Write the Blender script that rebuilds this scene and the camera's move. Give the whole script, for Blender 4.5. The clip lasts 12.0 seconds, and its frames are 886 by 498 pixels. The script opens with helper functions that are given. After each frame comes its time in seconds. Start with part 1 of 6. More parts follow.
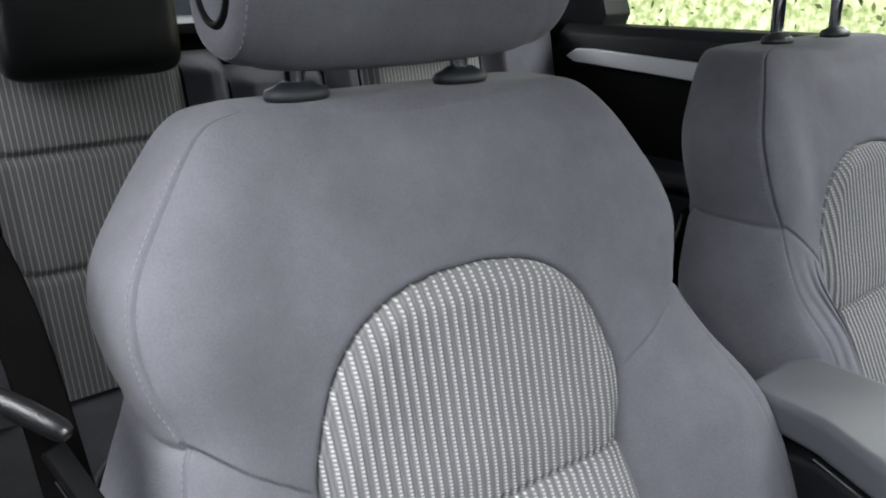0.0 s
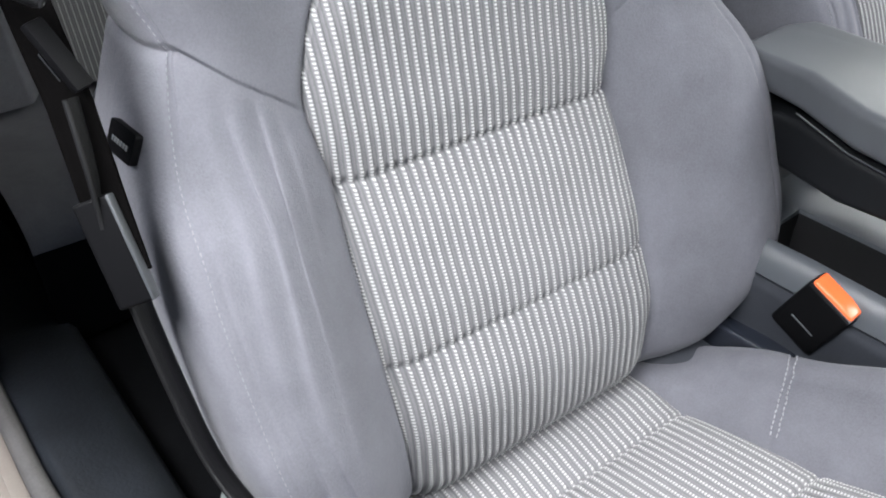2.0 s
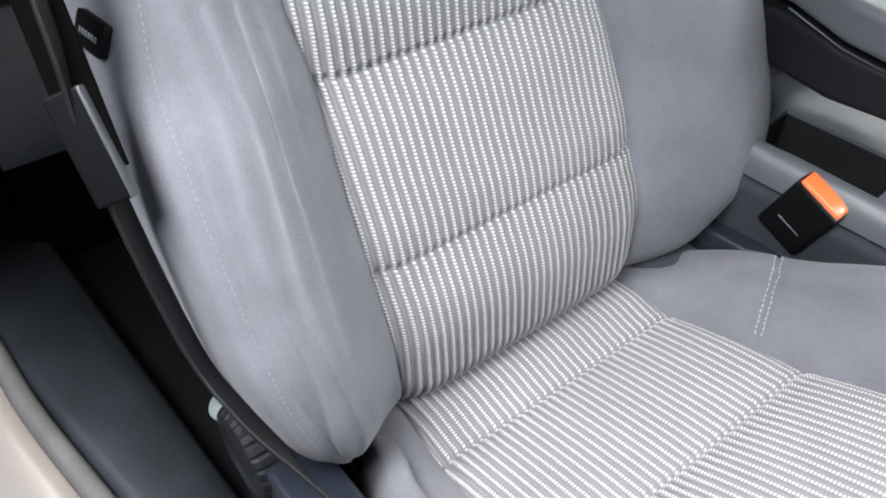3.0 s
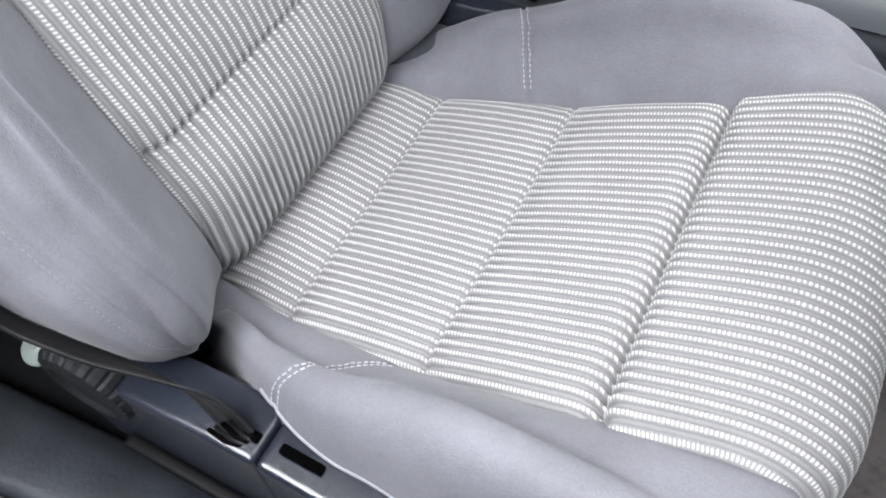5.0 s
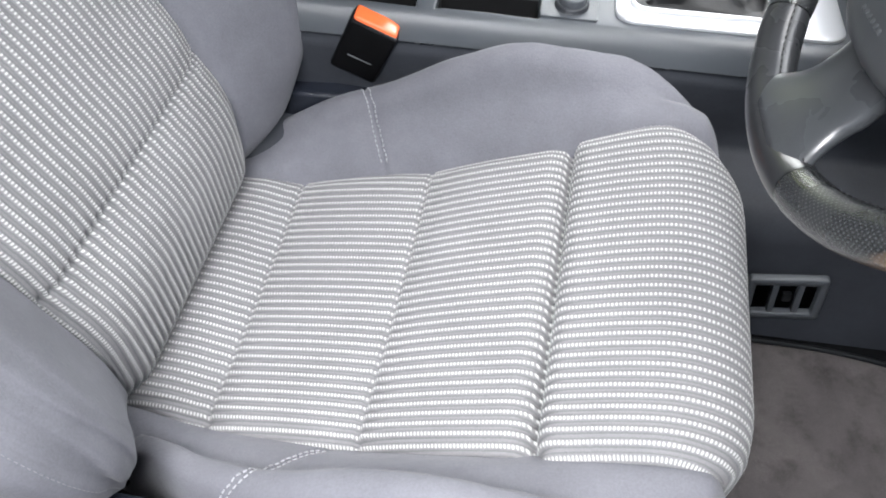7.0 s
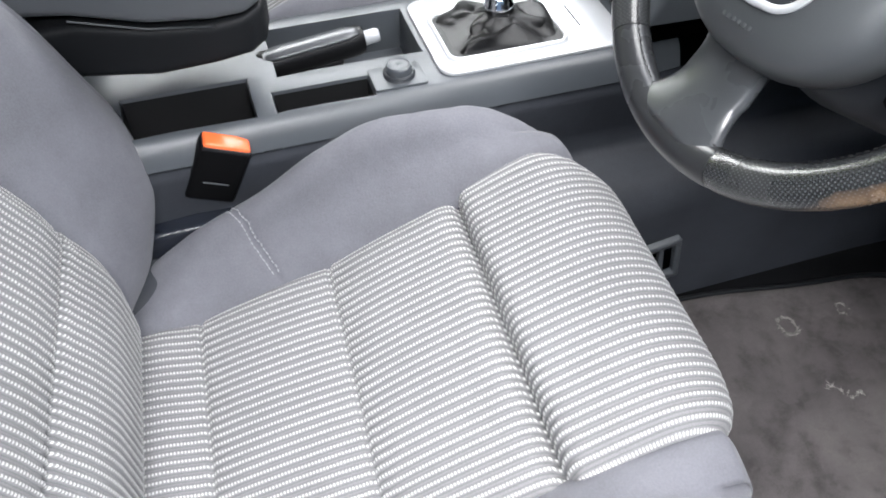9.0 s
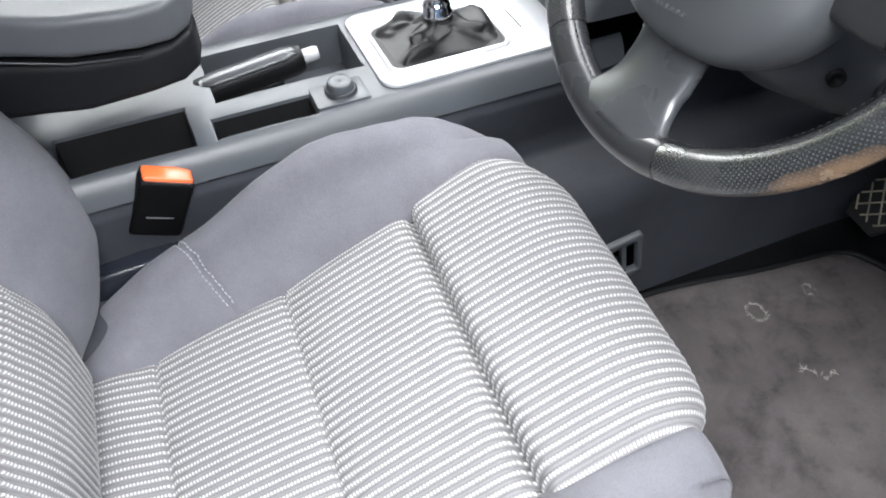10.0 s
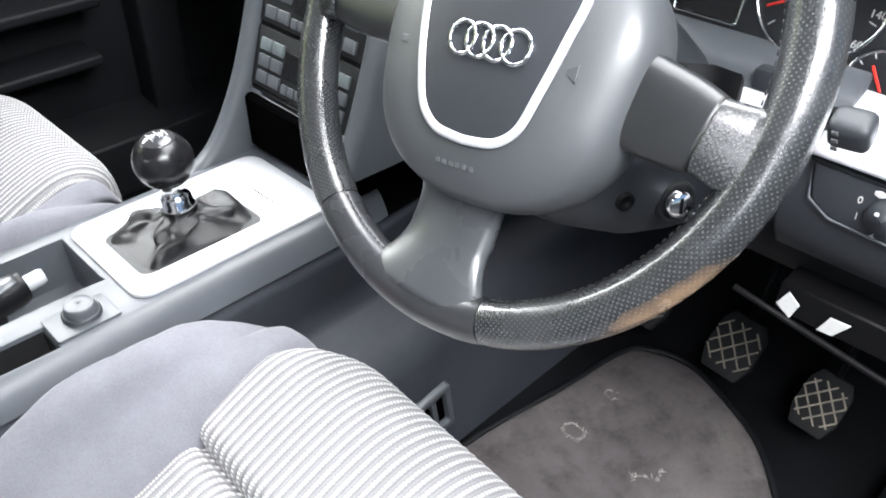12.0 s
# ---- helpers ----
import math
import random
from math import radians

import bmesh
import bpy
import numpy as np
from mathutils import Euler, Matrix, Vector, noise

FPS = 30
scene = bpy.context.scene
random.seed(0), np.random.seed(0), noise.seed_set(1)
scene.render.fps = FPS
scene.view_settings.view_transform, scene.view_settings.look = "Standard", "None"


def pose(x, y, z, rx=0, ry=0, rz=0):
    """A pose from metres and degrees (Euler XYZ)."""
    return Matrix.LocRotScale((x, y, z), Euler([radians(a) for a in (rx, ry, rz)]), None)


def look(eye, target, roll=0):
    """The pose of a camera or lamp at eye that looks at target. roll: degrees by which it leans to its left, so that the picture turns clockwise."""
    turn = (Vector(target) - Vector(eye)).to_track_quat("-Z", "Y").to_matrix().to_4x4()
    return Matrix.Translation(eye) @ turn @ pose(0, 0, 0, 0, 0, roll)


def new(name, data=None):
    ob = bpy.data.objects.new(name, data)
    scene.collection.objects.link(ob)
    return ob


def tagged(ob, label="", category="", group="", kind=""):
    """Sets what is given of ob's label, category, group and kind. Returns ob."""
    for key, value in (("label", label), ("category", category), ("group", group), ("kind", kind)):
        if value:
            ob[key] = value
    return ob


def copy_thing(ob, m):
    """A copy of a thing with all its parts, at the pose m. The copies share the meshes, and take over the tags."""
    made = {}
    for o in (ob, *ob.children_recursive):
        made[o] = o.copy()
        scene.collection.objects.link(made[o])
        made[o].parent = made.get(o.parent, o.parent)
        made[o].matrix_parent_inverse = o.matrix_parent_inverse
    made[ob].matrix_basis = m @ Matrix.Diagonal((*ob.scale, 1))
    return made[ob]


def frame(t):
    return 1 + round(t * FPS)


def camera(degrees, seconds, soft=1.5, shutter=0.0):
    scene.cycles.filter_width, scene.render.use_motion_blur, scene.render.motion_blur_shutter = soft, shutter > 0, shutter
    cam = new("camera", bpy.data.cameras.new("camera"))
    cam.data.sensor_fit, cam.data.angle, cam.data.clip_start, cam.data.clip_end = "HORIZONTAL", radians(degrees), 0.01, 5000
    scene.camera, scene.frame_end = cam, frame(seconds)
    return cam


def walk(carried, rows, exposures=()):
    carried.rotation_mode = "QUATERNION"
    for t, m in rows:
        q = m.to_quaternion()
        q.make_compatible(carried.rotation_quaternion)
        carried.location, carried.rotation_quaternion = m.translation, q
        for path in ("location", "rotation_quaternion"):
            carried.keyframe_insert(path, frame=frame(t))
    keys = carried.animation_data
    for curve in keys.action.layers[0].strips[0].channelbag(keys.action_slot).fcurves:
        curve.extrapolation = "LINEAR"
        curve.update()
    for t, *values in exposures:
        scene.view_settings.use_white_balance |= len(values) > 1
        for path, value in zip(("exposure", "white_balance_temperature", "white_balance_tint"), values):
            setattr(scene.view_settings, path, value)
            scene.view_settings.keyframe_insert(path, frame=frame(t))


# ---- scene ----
cam = camera(57.8, 12.0, soft=1.9)
PATH = [
    (0, (0.315, -0.374, 1.006), (-1.142, 0.835, 0.358), -0.7),
    (0.5, (0.333, -0.38, 0.987), (-1.088, 0.772, 0.178), -1.0),
    (1, (0.344, -0.381, 0.963), (-1.048, 0.696, 0.014), -1.0),
    (1.5, (0.357, -0.386, 0.941), (-0.957, 0.66, -0.146), -0.3),
    (2, (0.368, -0.387, 0.929), (-0.888, 0.604, -0.272), -0.8),
    (2.5, (0.364, -0.394, 0.916), (-0.832, 0.572, -0.363), -0.4),
    (4.5, (0.368, -0.394, 0.896), (-0.376, 0.594, -0.676), -3.8),
    (5, (0.352, -0.398, 0.9), (-0.169, 0.614, -0.745), -3.6),
    (5.5, (0.338, -0.414, 0.91), (0.012, 0.657, -0.748), -1.4),
    (6, (0.312, -0.425, 0.936), (0.238, 0.783, -0.656), 2.9),
    (6.5, (0.301, -0.416, 0.942), (0.173, 0.823, -0.623), 1.4),
    (7, (0.297, -0.422, 0.949), (0.166, 0.798, -0.63), 2.1),
    (9, (0.152, -0.411, 0.975), (0.59, 0.861, -0.505), 1.1),
    (9.5, (0.168, -0.416, 0.962), (0.631, 0.91, -0.462), -0.9),
    (10, (0.173, -0.403, 0.961), (0.682, 0.867, -0.498), -1.7),
    (10.5, (0.154, -0.393, 0.961), (0.903, 0.783, -0.472), -3.3),
    (11, (0.152, -0.368, 0.96), (1.115, 0.794, -0.352), 0.1),
    (11.5, (0.166, -0.348, 0.96), (1.228, 0.758, -0.323), 0.0),
    (12, (0.187, -0.321, 0.933), (1.319, 0.82, -0.257), 0.0),
]
walk(cam, [(t, look(eye, target, roll)) for t, eye, target, roll in PATH],
     exposures=[(0.0, -0.70), (0.5, -0.36), (1.0, -0.30), (2.5, -0.21), (5.0, -0.3), (7.0, -0.34), (9.5, -0.20), (10.5, -0.04), (12.0, 0.40)])

# ---- world and light ----
world = bpy.data.worlds.new("sky")
scene.world = world
world.use_nodes = True
wn = world.node_tree
sky = wn.nodes.new("ShaderNodeTexSky")
sky.sky_type = "NISHITA"
sky.sun_disc = False
sky.sun_elevation = radians(77)
sky.sun_rotation = radians(106)
wn.links.new(sky.outputs[0], wn.nodes["Background"].inputs[0])
wn.nodes["Background"].inputs[1].default_value = 0.10

sun = new("sun", bpy.data.lights.new("sun", "SUN"))
sun.data.energy = 1.3
sun.data.angle = radians(30)
sun.data.color = (1.0, 0.97, 0.92)
sun.matrix_world = look((1.0, -0.2, 3.6), (0.3, 0.0, 0.4))


def window_light(name, size, energy, eye, target, colour=(0.945, 0.965, 1.0)):
    """Sky light through one opening of the car."""
    lamp = new(name, bpy.data.lights.new(name, "AREA"))
    lamp.data.shape = "RECTANGLE"
    lamp.data.size, lamp.data.size_y = size
    lamp.data.energy = energy
    lamp.data.color = colour
    lamp.matrix_world = look(eye, target)


window_light("door_daylight", (0.9, 0.5), 84, (0.06, -0.76, 1.62), (0.40, -0.05, 0.38), (0.955, 0.965, 1.0))
window_light("windscreen_daylight", (1.10, 0.50), 20, (0.86, 0.24, 1.27), (0.83, 0.26, 0.45))
window_light("far_window_daylight", (1.6, 0.5), 70, (0.42, 1.55, 1.50), (0.10, 0.5, 0.6))
window_light("rear_door_daylight", (0.7, 0.4), 9, (-0.85, -0.80, 1.25), (-0.45, 0.1, 0.75))
window_light("rear_window_daylight", (1.3, 0.5), 26, (-1.75, 0.37, 1.42), (-0.9, 0.37, 0.8))

# ---- materials ----


def tree(name, base, rough, metal=0.0):
    m = bpy.data.materials.new(name)
    m.use_nodes = True
    t = m.node_tree
    b = t.nodes["Principled BSDF"]
    b.inputs["Base Color"].default_value = (*base, 1)
    b.inputs["Roughness"].default_value = rough
    b.inputs["Metallic"].default_value = metal
    return m, t, b


def math_node(t, op, a, b=None, c=None):
    n = t.nodes.new("ShaderNodeMath")
    n.operation = op
    for k, v in enumerate((a, b, c)):
        if v is None:
            continue
        if isinstance(v, (int, float)):
            n.inputs[k].default_value = v
        else:
            t.links.new(v, n.inputs[k])
    return n.outputs[0]


def noise_node(t, scale, detail=3.0, rough=0.6, coord="Object", stretch=None):
    tc = t.nodes.new("ShaderNodeTexCoord")
    n = t.nodes.new("ShaderNodeTexNoise")
    n.inputs["Scale"].default_value = scale
    n.inputs["Detail"].default_value = detail
    n.inputs["Roughness"].default_value = rough
    src = tc.outputs[coord]
    if stretch:
        mp = t.nodes.new("ShaderNodeMapping")
        mp.inputs["Scale"].default_value = stretch
        t.links.new(src, mp.inputs[0])
        src = mp.outputs[0]
    t.links.new(src, n.inputs["Vector"])
    return n.outputs["Fac"]


def ramp(t, fac, stops):
    r = t.nodes.new("ShaderNodeValToRGB")
    e = r.color_ramp.elements
    e[0].position, e[0].color = stops[0][0], (*stops[0][1], 1)
    e[1].position, e[1].color = stops[-1][0], (*stops[-1][1], 1)
    for p, c in stops[1:-1]:
        k = e.new(p)
        k.color = (*c, 1)
    t.links.new(fac, r.inputs[0])
    return r.outputs[0]


def mix(t, fac, a, b, kind="MIX"):
    n = t.nodes.new("ShaderNodeMix")
    n.data_type, n.blend_type = "RGBA", kind
    for k, v in ((0, fac), (6, a), (7, b)):
        if isinstance(v, (int, float)):
            n.inputs[k].default_value = v
        elif isinstance(v, tuple):
            n.inputs[k].default_value = (*v, 1)
        else:
            t.links.new(v, n.inputs[k])
    return n.outputs[2]


def bump(t, b, height, strength, dist=0.001, chain=None):
    n = t.nodes.new("ShaderNodeBump")
    n.inputs["Strength"].default_value = strength
    n.inputs["Distance"].default_value = dist
    t.links.new(height, n.inputs["Height"])
    if chain is not None:
        t.links.new(chain, n.inputs["Normal"])
    t.links.new(n.outputs[0], b.inputs["Normal"])
    return n.outputs[0]


def grained(name, base, rough, fine=900.0, coarse=9.0, vary=0.18, relief=0.25, metal=0.0, rough_vary=0.08, sheen=0.0, spec=0.5):
    """A plain material with a fine grain and a coarse unevenness."""
    m, t, b = tree(name, base, rough, metal)
    b.inputs["Specular IOR Level"].default_value = spec
    f = noise_node(t, fine, 2.0)
    c = noise_node(t, coarse, 4.0)
    lo = tuple(max(0.0, x * (1 - vary)) for x in base)
    hi = tuple(x * (1 + vary) for x in base)
    col = ramp(t, c, [(0.3, lo), (0.7, hi)])
    col = mix(t, 0.35, col, ramp(t, f, [(0.3, lo), (0.7, hi)]))
    t.links.new(col, b.inputs["Base Color"])
    r = math_node(t, "MULTIPLY_ADD", c, 2 * rough_vary, rough - rough_vary)
    t.links.new(r, b.inputs["Roughness"])
    nb = bump(t, b, f, relief, 0.0006)
    if sheen:
        nap = noise_node(t, 48.0, 5.0, 0.7)
        col = mix(t, 0.22, col, ramp(t, nap, [(0.32, (0.72, 0.72, 0.73)), (0.68, (1.0, 1.0, 1.0))]), "MULTIPLY")
        t.links.new(col, b.inputs["Base Color"])
        bump(t, b, noise_node(t, 120.0, 3.0), 0.25, 0.002, nb)
        b.inputs["Sheen Weight"].default_value = sheen
        b.inputs["Sheen Roughness"].default_value = 0.4
    return m


def striped(name, pitch, dash, white, grey, dark):
    """Woven seat cloth: ribs with light dashes. UV is in metres, u across the ribs and v along them."""
    m, t, b = tree(name, grey, 0.9)
    uv = t.nodes.new("ShaderNodeUVMap")
    sep = t.nodes.new("ShaderNodeSeparateXYZ")
    t.links.new(uv.outputs[0], sep.inputs[0])
    wob = noise_node(t, 260.0, 2.0)
    u = math_node(t, "DIVIDE", sep.outputs[0], pitch)
    u = math_node(t, "MULTIPLY_ADD", wob, 0.10, u)
    fu = math_node(t, "FRACT", u)
    v = math_node(t, "DIVIDE", sep.outputs[1], dash)
    v = math_node(t, "MULTIPLY_ADD", wob, 0.2, v)
    fv = math_node(t, "FRACT", v)
    # distance from the middle of the light column, 0 to 0.5
    du = math_node(t, "ABSOLUTE", math_node(t, "SUBTRACT", fu, 0.5))
    dv = math_node(t, "ABSOLUTE", math_node(t, "SUBTRACT", fv, 0.5))
    col_mask = math_node(t, "SUBTRACT", 0.185, du)
    col_mask = math_node(t, "MULTIPLY", col_mask, 10.0)
    col_mask.node.use_clamp = True
    dash_mask = math_node(t, "MULTIPLY", math_node(t, "SUBTRACT", 0.31, dv), 7.0)
    dash_mask.node.use_clamp = True
    light = math_node(t, "MULTIPLY", col_mask, math_node(t, "MULTIPLY_ADD", dash_mask, 0.90, 0.10))
    edge = math_node(t, "MULTIPLY", math_node(t, "SUBTRACT", 0.09, math_node(t, "ABSOLUTE", math_node(t, "SUBTRACT", du, 0.31))), 12.0)
    edge.node.use_clamp = True
    fine = noise_node(t, 1500.0, 2.0)
    blot = noise_node(t, 14.0, 4.0)
    col = mix(t, edge, grey, dark)
    col = mix(t, light, col, white)
    col = mix(t, 0.35, col, ramp(t, fine, [(0.3, (0.3, 0.3, 0.3)), (0.7, (1.0, 1.0, 1.0))]), "MULTIPLY")
    col = mix(t, 0.25, col, ramp(t, blot, [(0.3, (0.6, 0.6, 0.6)), (0.7, (1.0, 1.0, 1.0))]), "MULTIPLY")
    t.links.new(col, b.inputs["Base Color"])
    rib = math_node(t, "MULTIPLY_ADD", light, 0.6, math_node(t, "MULTIPLY", edge, -1.0))
    h = math_node(t, "MULTIPLY_ADD", fine, 0.3, rib)
    bump(t, b, h, 0.5, 0.0008)
    b.inputs["Sheen Weight"].default_value = 0.1
    b.inputs["Specular IOR Level"].default_value = 0.12
    return m


def dotted_leather(name, base, rough, pitch):
    """Perforated leather: a staggered grid of small dots, lightened to paint their glints. UV is in metres."""
    m, t, b = tree(name, base, rough)
    uv = t.nodes.new("ShaderNodeUVMap")
    sep = t.nodes.new("ShaderNodeSeparateXYZ")
    t.links.new(uv.outputs[0], sep.inputs[0])
    a = math_node(t, "DIVIDE", sep.outputs[0], pitch)
    c = math_node(t, "DIVIDE", sep.outputs[1], pitch)
    p = math_node(t, "FRACT", math_node(t, "ADD", a, c))
    q = math_node(t, "FRACT", math_node(t, "SUBTRACT", a, c))
    p = math_node(t, "SUBTRACT", p, 0.5)
    q = math_node(t, "SUBTRACT", q, 0.5)
    d = math_node(t, "SQRT", math_node(t, "ADD", math_node(t, "MULTIPLY", p, p), math_node(t, "MULTIPLY", q, q)))
    lit_dot = math_node(t, "MULTIPLY", math_node(t, "SUBTRACT", 0.24, d), 9.0)
    lit_dot.node.use_clamp = True
    wear = noise_node(t, 20.0, 4.0)
    fine = noise_node(t, 1300.0, 2.0)
    # dots take a paler colour than the leather, as painted highlights
    col = mix(t, lit_dot, ramp(t, wear, [(0.3, tuple(x * 0.8 for x in base)), (0.75, tuple(x * 1.5 for x in base))]), (0.055, 0.059, 0.061))
    t.links.new(col, b.inputs["Base Color"])
    t.links.new(math_node(t, "MULTIPLY_ADD", wear, 0.2, rough - 0.1), b.inputs["Roughness"])
    h = math_node(t, "MULTIPLY_ADD", fine, 0.2, math_node(t, "MULTIPLY", lit_dot, 1.0))
    bump(t, b, h, 0.9, 0.0008)
    b.inputs["Coat Weight"].default_value = 0.6
    b.inputs["Coat Roughness"].default_value = 0.13
    return m


CLOTH = grained("grey_seat_cloth", (0.142, 0.142, 0.158), 0.92, 520.0, 11.0, 0.20, 0.7, sheen=0.12, spec=0.1)
STRIPE = striped("striped_seat_cloth", 0.0091, 0.0032, (0.60, 0.60, 0.58), (0.222, 0.220, 0.224), (0.165, 0.164, 0.168))
THREAD = grained("light_stitching", (0.185, 0.185, 0.20), 0.8, 900.0, 40.0)
SEAMTHREAD = grained("pale_double_stitching", (0.30, 0.30, 0.315), 0.8, 900.0, 40.0)
PIPING = grained("grey_piping", (0.21, 0.21, 0.225), 0.8, 900.0, 40.0)
PLASTIC = grained("dark_grey_plastic", (0.022, 0.0245, 0.029), 0.48, 1100.0, 8.0, 0.2, 0.15, spec=0.4)
TUNNEL = grained("scuffed_tunnel_lining", (0.032, 0.035, 0.042), 0.6, 700.0, 11.0, 0.35, 0.4, spec=0.3)
SOFT = grained("soft_black_plastic", (0.007, 0.0078, 0.009), 0.55, 1000.0, 8.0, 0.25, 0.4, spec=0.22)
CONSOLE = grained("console_plastic", (0.060, 0.066, 0.074), 0.36, 1200.0, 7.0, 0.12, 0.3)
TRIMSIDE = grained("bluish_seat_plastic", (0.012, 0.0145, 0.021), 0.24, 1200.0, 9.0, 0.2, 0.35, spec=0.6)
BLACK = grained("black_plastic", (0.004, 0.004, 0.0045), 0.5, 900.0, 10.0, 0.2, 0.2, spec=0.07)
# near-black, no gloss: paints the shade of openings onto solid blocks
RECESS_SHADE = grained("painted_recess_shade", (0.0012, 0.0012, 0.0013), 1.0, 900.0, 10.0, 0.2, 0.0, spec=0.0)
GLOSS = grained("gloss_black", (0.008, 0.008, 0.009), 0.26, 900.0, 10.0, 0.2, 0.02)
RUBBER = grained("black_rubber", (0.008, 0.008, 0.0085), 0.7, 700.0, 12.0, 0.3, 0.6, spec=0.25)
CHROME = grained("chrome", (0.75, 0.76, 0.78), 0.12, 400.0, 10.0, 0.05, 0.02, 1.0, 0.04)
ALU = grained("satin_silver_plastic", (0.52, 0.53, 0.55), 0.36, 900.0, 8.0, 0.06, 0.15, 0.35, 0.06)
SILVER = grained("silver_paint", (0.70, 0.71, 0.73), 0.35, 900.0, 8.0, 0.06, 0.05, 0.3)
LEATHER = grained("black_leather", (0.006, 0.006, 0.0065), 0.36, 650.0, 14.0, 0.3, 0.5, spec=0.3)
# paler than the rim leather: sky reflection on the lower spoke is put into the colour
SPOKE_SHEEN = grained("sheen_lightened_leather", (0.045, 0.048, 0.052), 0.28, 1100.0, 12.0, 0.3, 0.07)
RIM_SMOOTH = grained("smooth_rim_leather", (0.022, 0.023, 0.025), 0.26, 1100.0, 12.0, 0.3, 0.07)
WHEEL_DOTS = dotted_leather("perforated_wheel_leather", (0.016, 0.017, 0.018), 0.26, 0.0037)
HUB = grained("wheel_hub_plastic", (0.046, 0.050, 0.054), 0.52, 1300.0, 8.0, 0.12, 0.12)
WEB = grained("black_webbing", (0.003, 0.0028, 0.0028), 0.7, 600.0, 30.0, 0.25, 0.5, spec=0.0)
SLEEK = grained("worn_dark_webbing", (0.008, 0.008, 0.0085), 0.5, 600.0, 30.0, 0.3, 0.4, spec=0.3)
ORANGE = grained("orange_red_plastic", (0.85, 0.15, 0.045), 0.18, 700.0, 20.0, 0.1, 0.1)
WHITE = grained("white_plastic", (0.42, 0.42, 0.41), 0.5, 500.0, 15.0, 0.1, 0.1)
GREYCARPET = grained("dark_carpet", (0.005, 0.0053, 0.006), 0.95, 500.0, 10.0, 0.4, 1.0, spec=0.05)
HEADCLOTH = grained("pale_headlining", (0.45, 0.45, 0.43), 0.95, 600.0, 5.0, 0.08, 0.4)
PAINT = grained("car_paint_silver", (0.30, 0.265, 0.235), 0.35, 500.0, 6.0, 0.12, 0.05, 0.3)
DIAL = grained("dial_face", (0.01, 0.011, 0.013), 0.3, 500.0, 6.0, 0.1, 0.02)
RED = grained("red_needle", (0.75, 0.03, 0.02), 0.4, 500.0, 6.0, 0.1, 0.02)
GROUNDMAT = grained("tarmac", (0.06, 0.06, 0.06), 0.9, 60.0, 1.5, 0.3, 0.8)
SPOKE = grained("dark_spoke_leather", (0.016, 0.017, 0.018), 0.32, 1100.0, 12.0, 0.3, 0.1)
BUTTON = grained("pale_grey_buttons", (0.10, 0.118, 0.122), 0.35, 900.0, 20.0, 0.2, 0.05)
CAPGLOSS = grained("polished_dark_cap", (0.10, 0.10, 0.105), 0.12, 900.0, 10.0, 0.1, 0.02, 0.6)
EMBOSS = grained("embossed_marks", (0.085, 0.09, 0.095), 0.5, 500.0, 6.0, 0.1, 0.02)


for shiny in (SPOKE_SHEEN, RIM_SMOOTH, HUB):
    node = shiny.node_tree.nodes["Principled BSDF"]
    node.inputs["Coat Weight"].default_value = 0.35
    node.inputs["Coat Roughness"].default_value = 0.28


def mat_carpet():
    """Brown-grey velour with scuffs, dust and dark stains."""
    m, t, b = tree("stained_mat_carpet", (0.13, 0.115, 0.11), 0.95)
    big = noise_node(t, 7.0, 6.0, 0.65)
    mid = noise_node(t, 26.0, 5.0, 0.7)
    fine = noise_node(t, 900.0, 2.0)
    col = ramp(t, big, [(0.3, (0.064, 0.056, 0.057)), (0.55, (0.118, 0.105, 0.104)), (0.75, (0.175, 0.155, 0.150))])
    dark = ramp(t, mid, [(0.32, (0.45, 0.43, 0.43)), (0.5, (1.0, 1.0, 1.0))])
    col = mix(t, 0.7, col, dark, "MULTIPLY")
    col = mix(t, 0.5, col, ramp(t, fine, [(0.25, (0.35, 0.35, 0.35)), (0.75, (1.0, 1.0, 1.0))]), "MULTIPLY")
    t.links.new(col, b.inputs["Base Color"])
    bump(t, b, fine, 0.9, 0.002)
    return m


MATCARPET = mat_carpet()


def leaf_material():
    m, t, b = tree("hedge_leaves", (0.10, 0.16, 0.03), 0.6)
    geo = t.nodes.new("ShaderNodeNewGeometry")
    col = ramp(t, geo.outputs["Random Per Island"], [(0.0, (0.28, 0.38, 0.09)), (0.5, (0.44, 0.52, 0.16)), (1.0, (0.66, 0.68, 0.32))])
    t.links.new(col, b.inputs["Base Color"])
    b.inputs["Subsurface Weight"].default_value = 0.0
    return m


LEAF = leaf_material()


# ---- mesh helpers ----


def thing(name, loc, label, category, group="", kind="", rz=0.0):
    ob = new(name)
    ob.empty_display_size = 0.05
    ob.matrix_basis = pose(*loc, 0, 0, rz)
    ob["base"] = tuple(loc)
    return tagged(ob, label, category, group, kind)


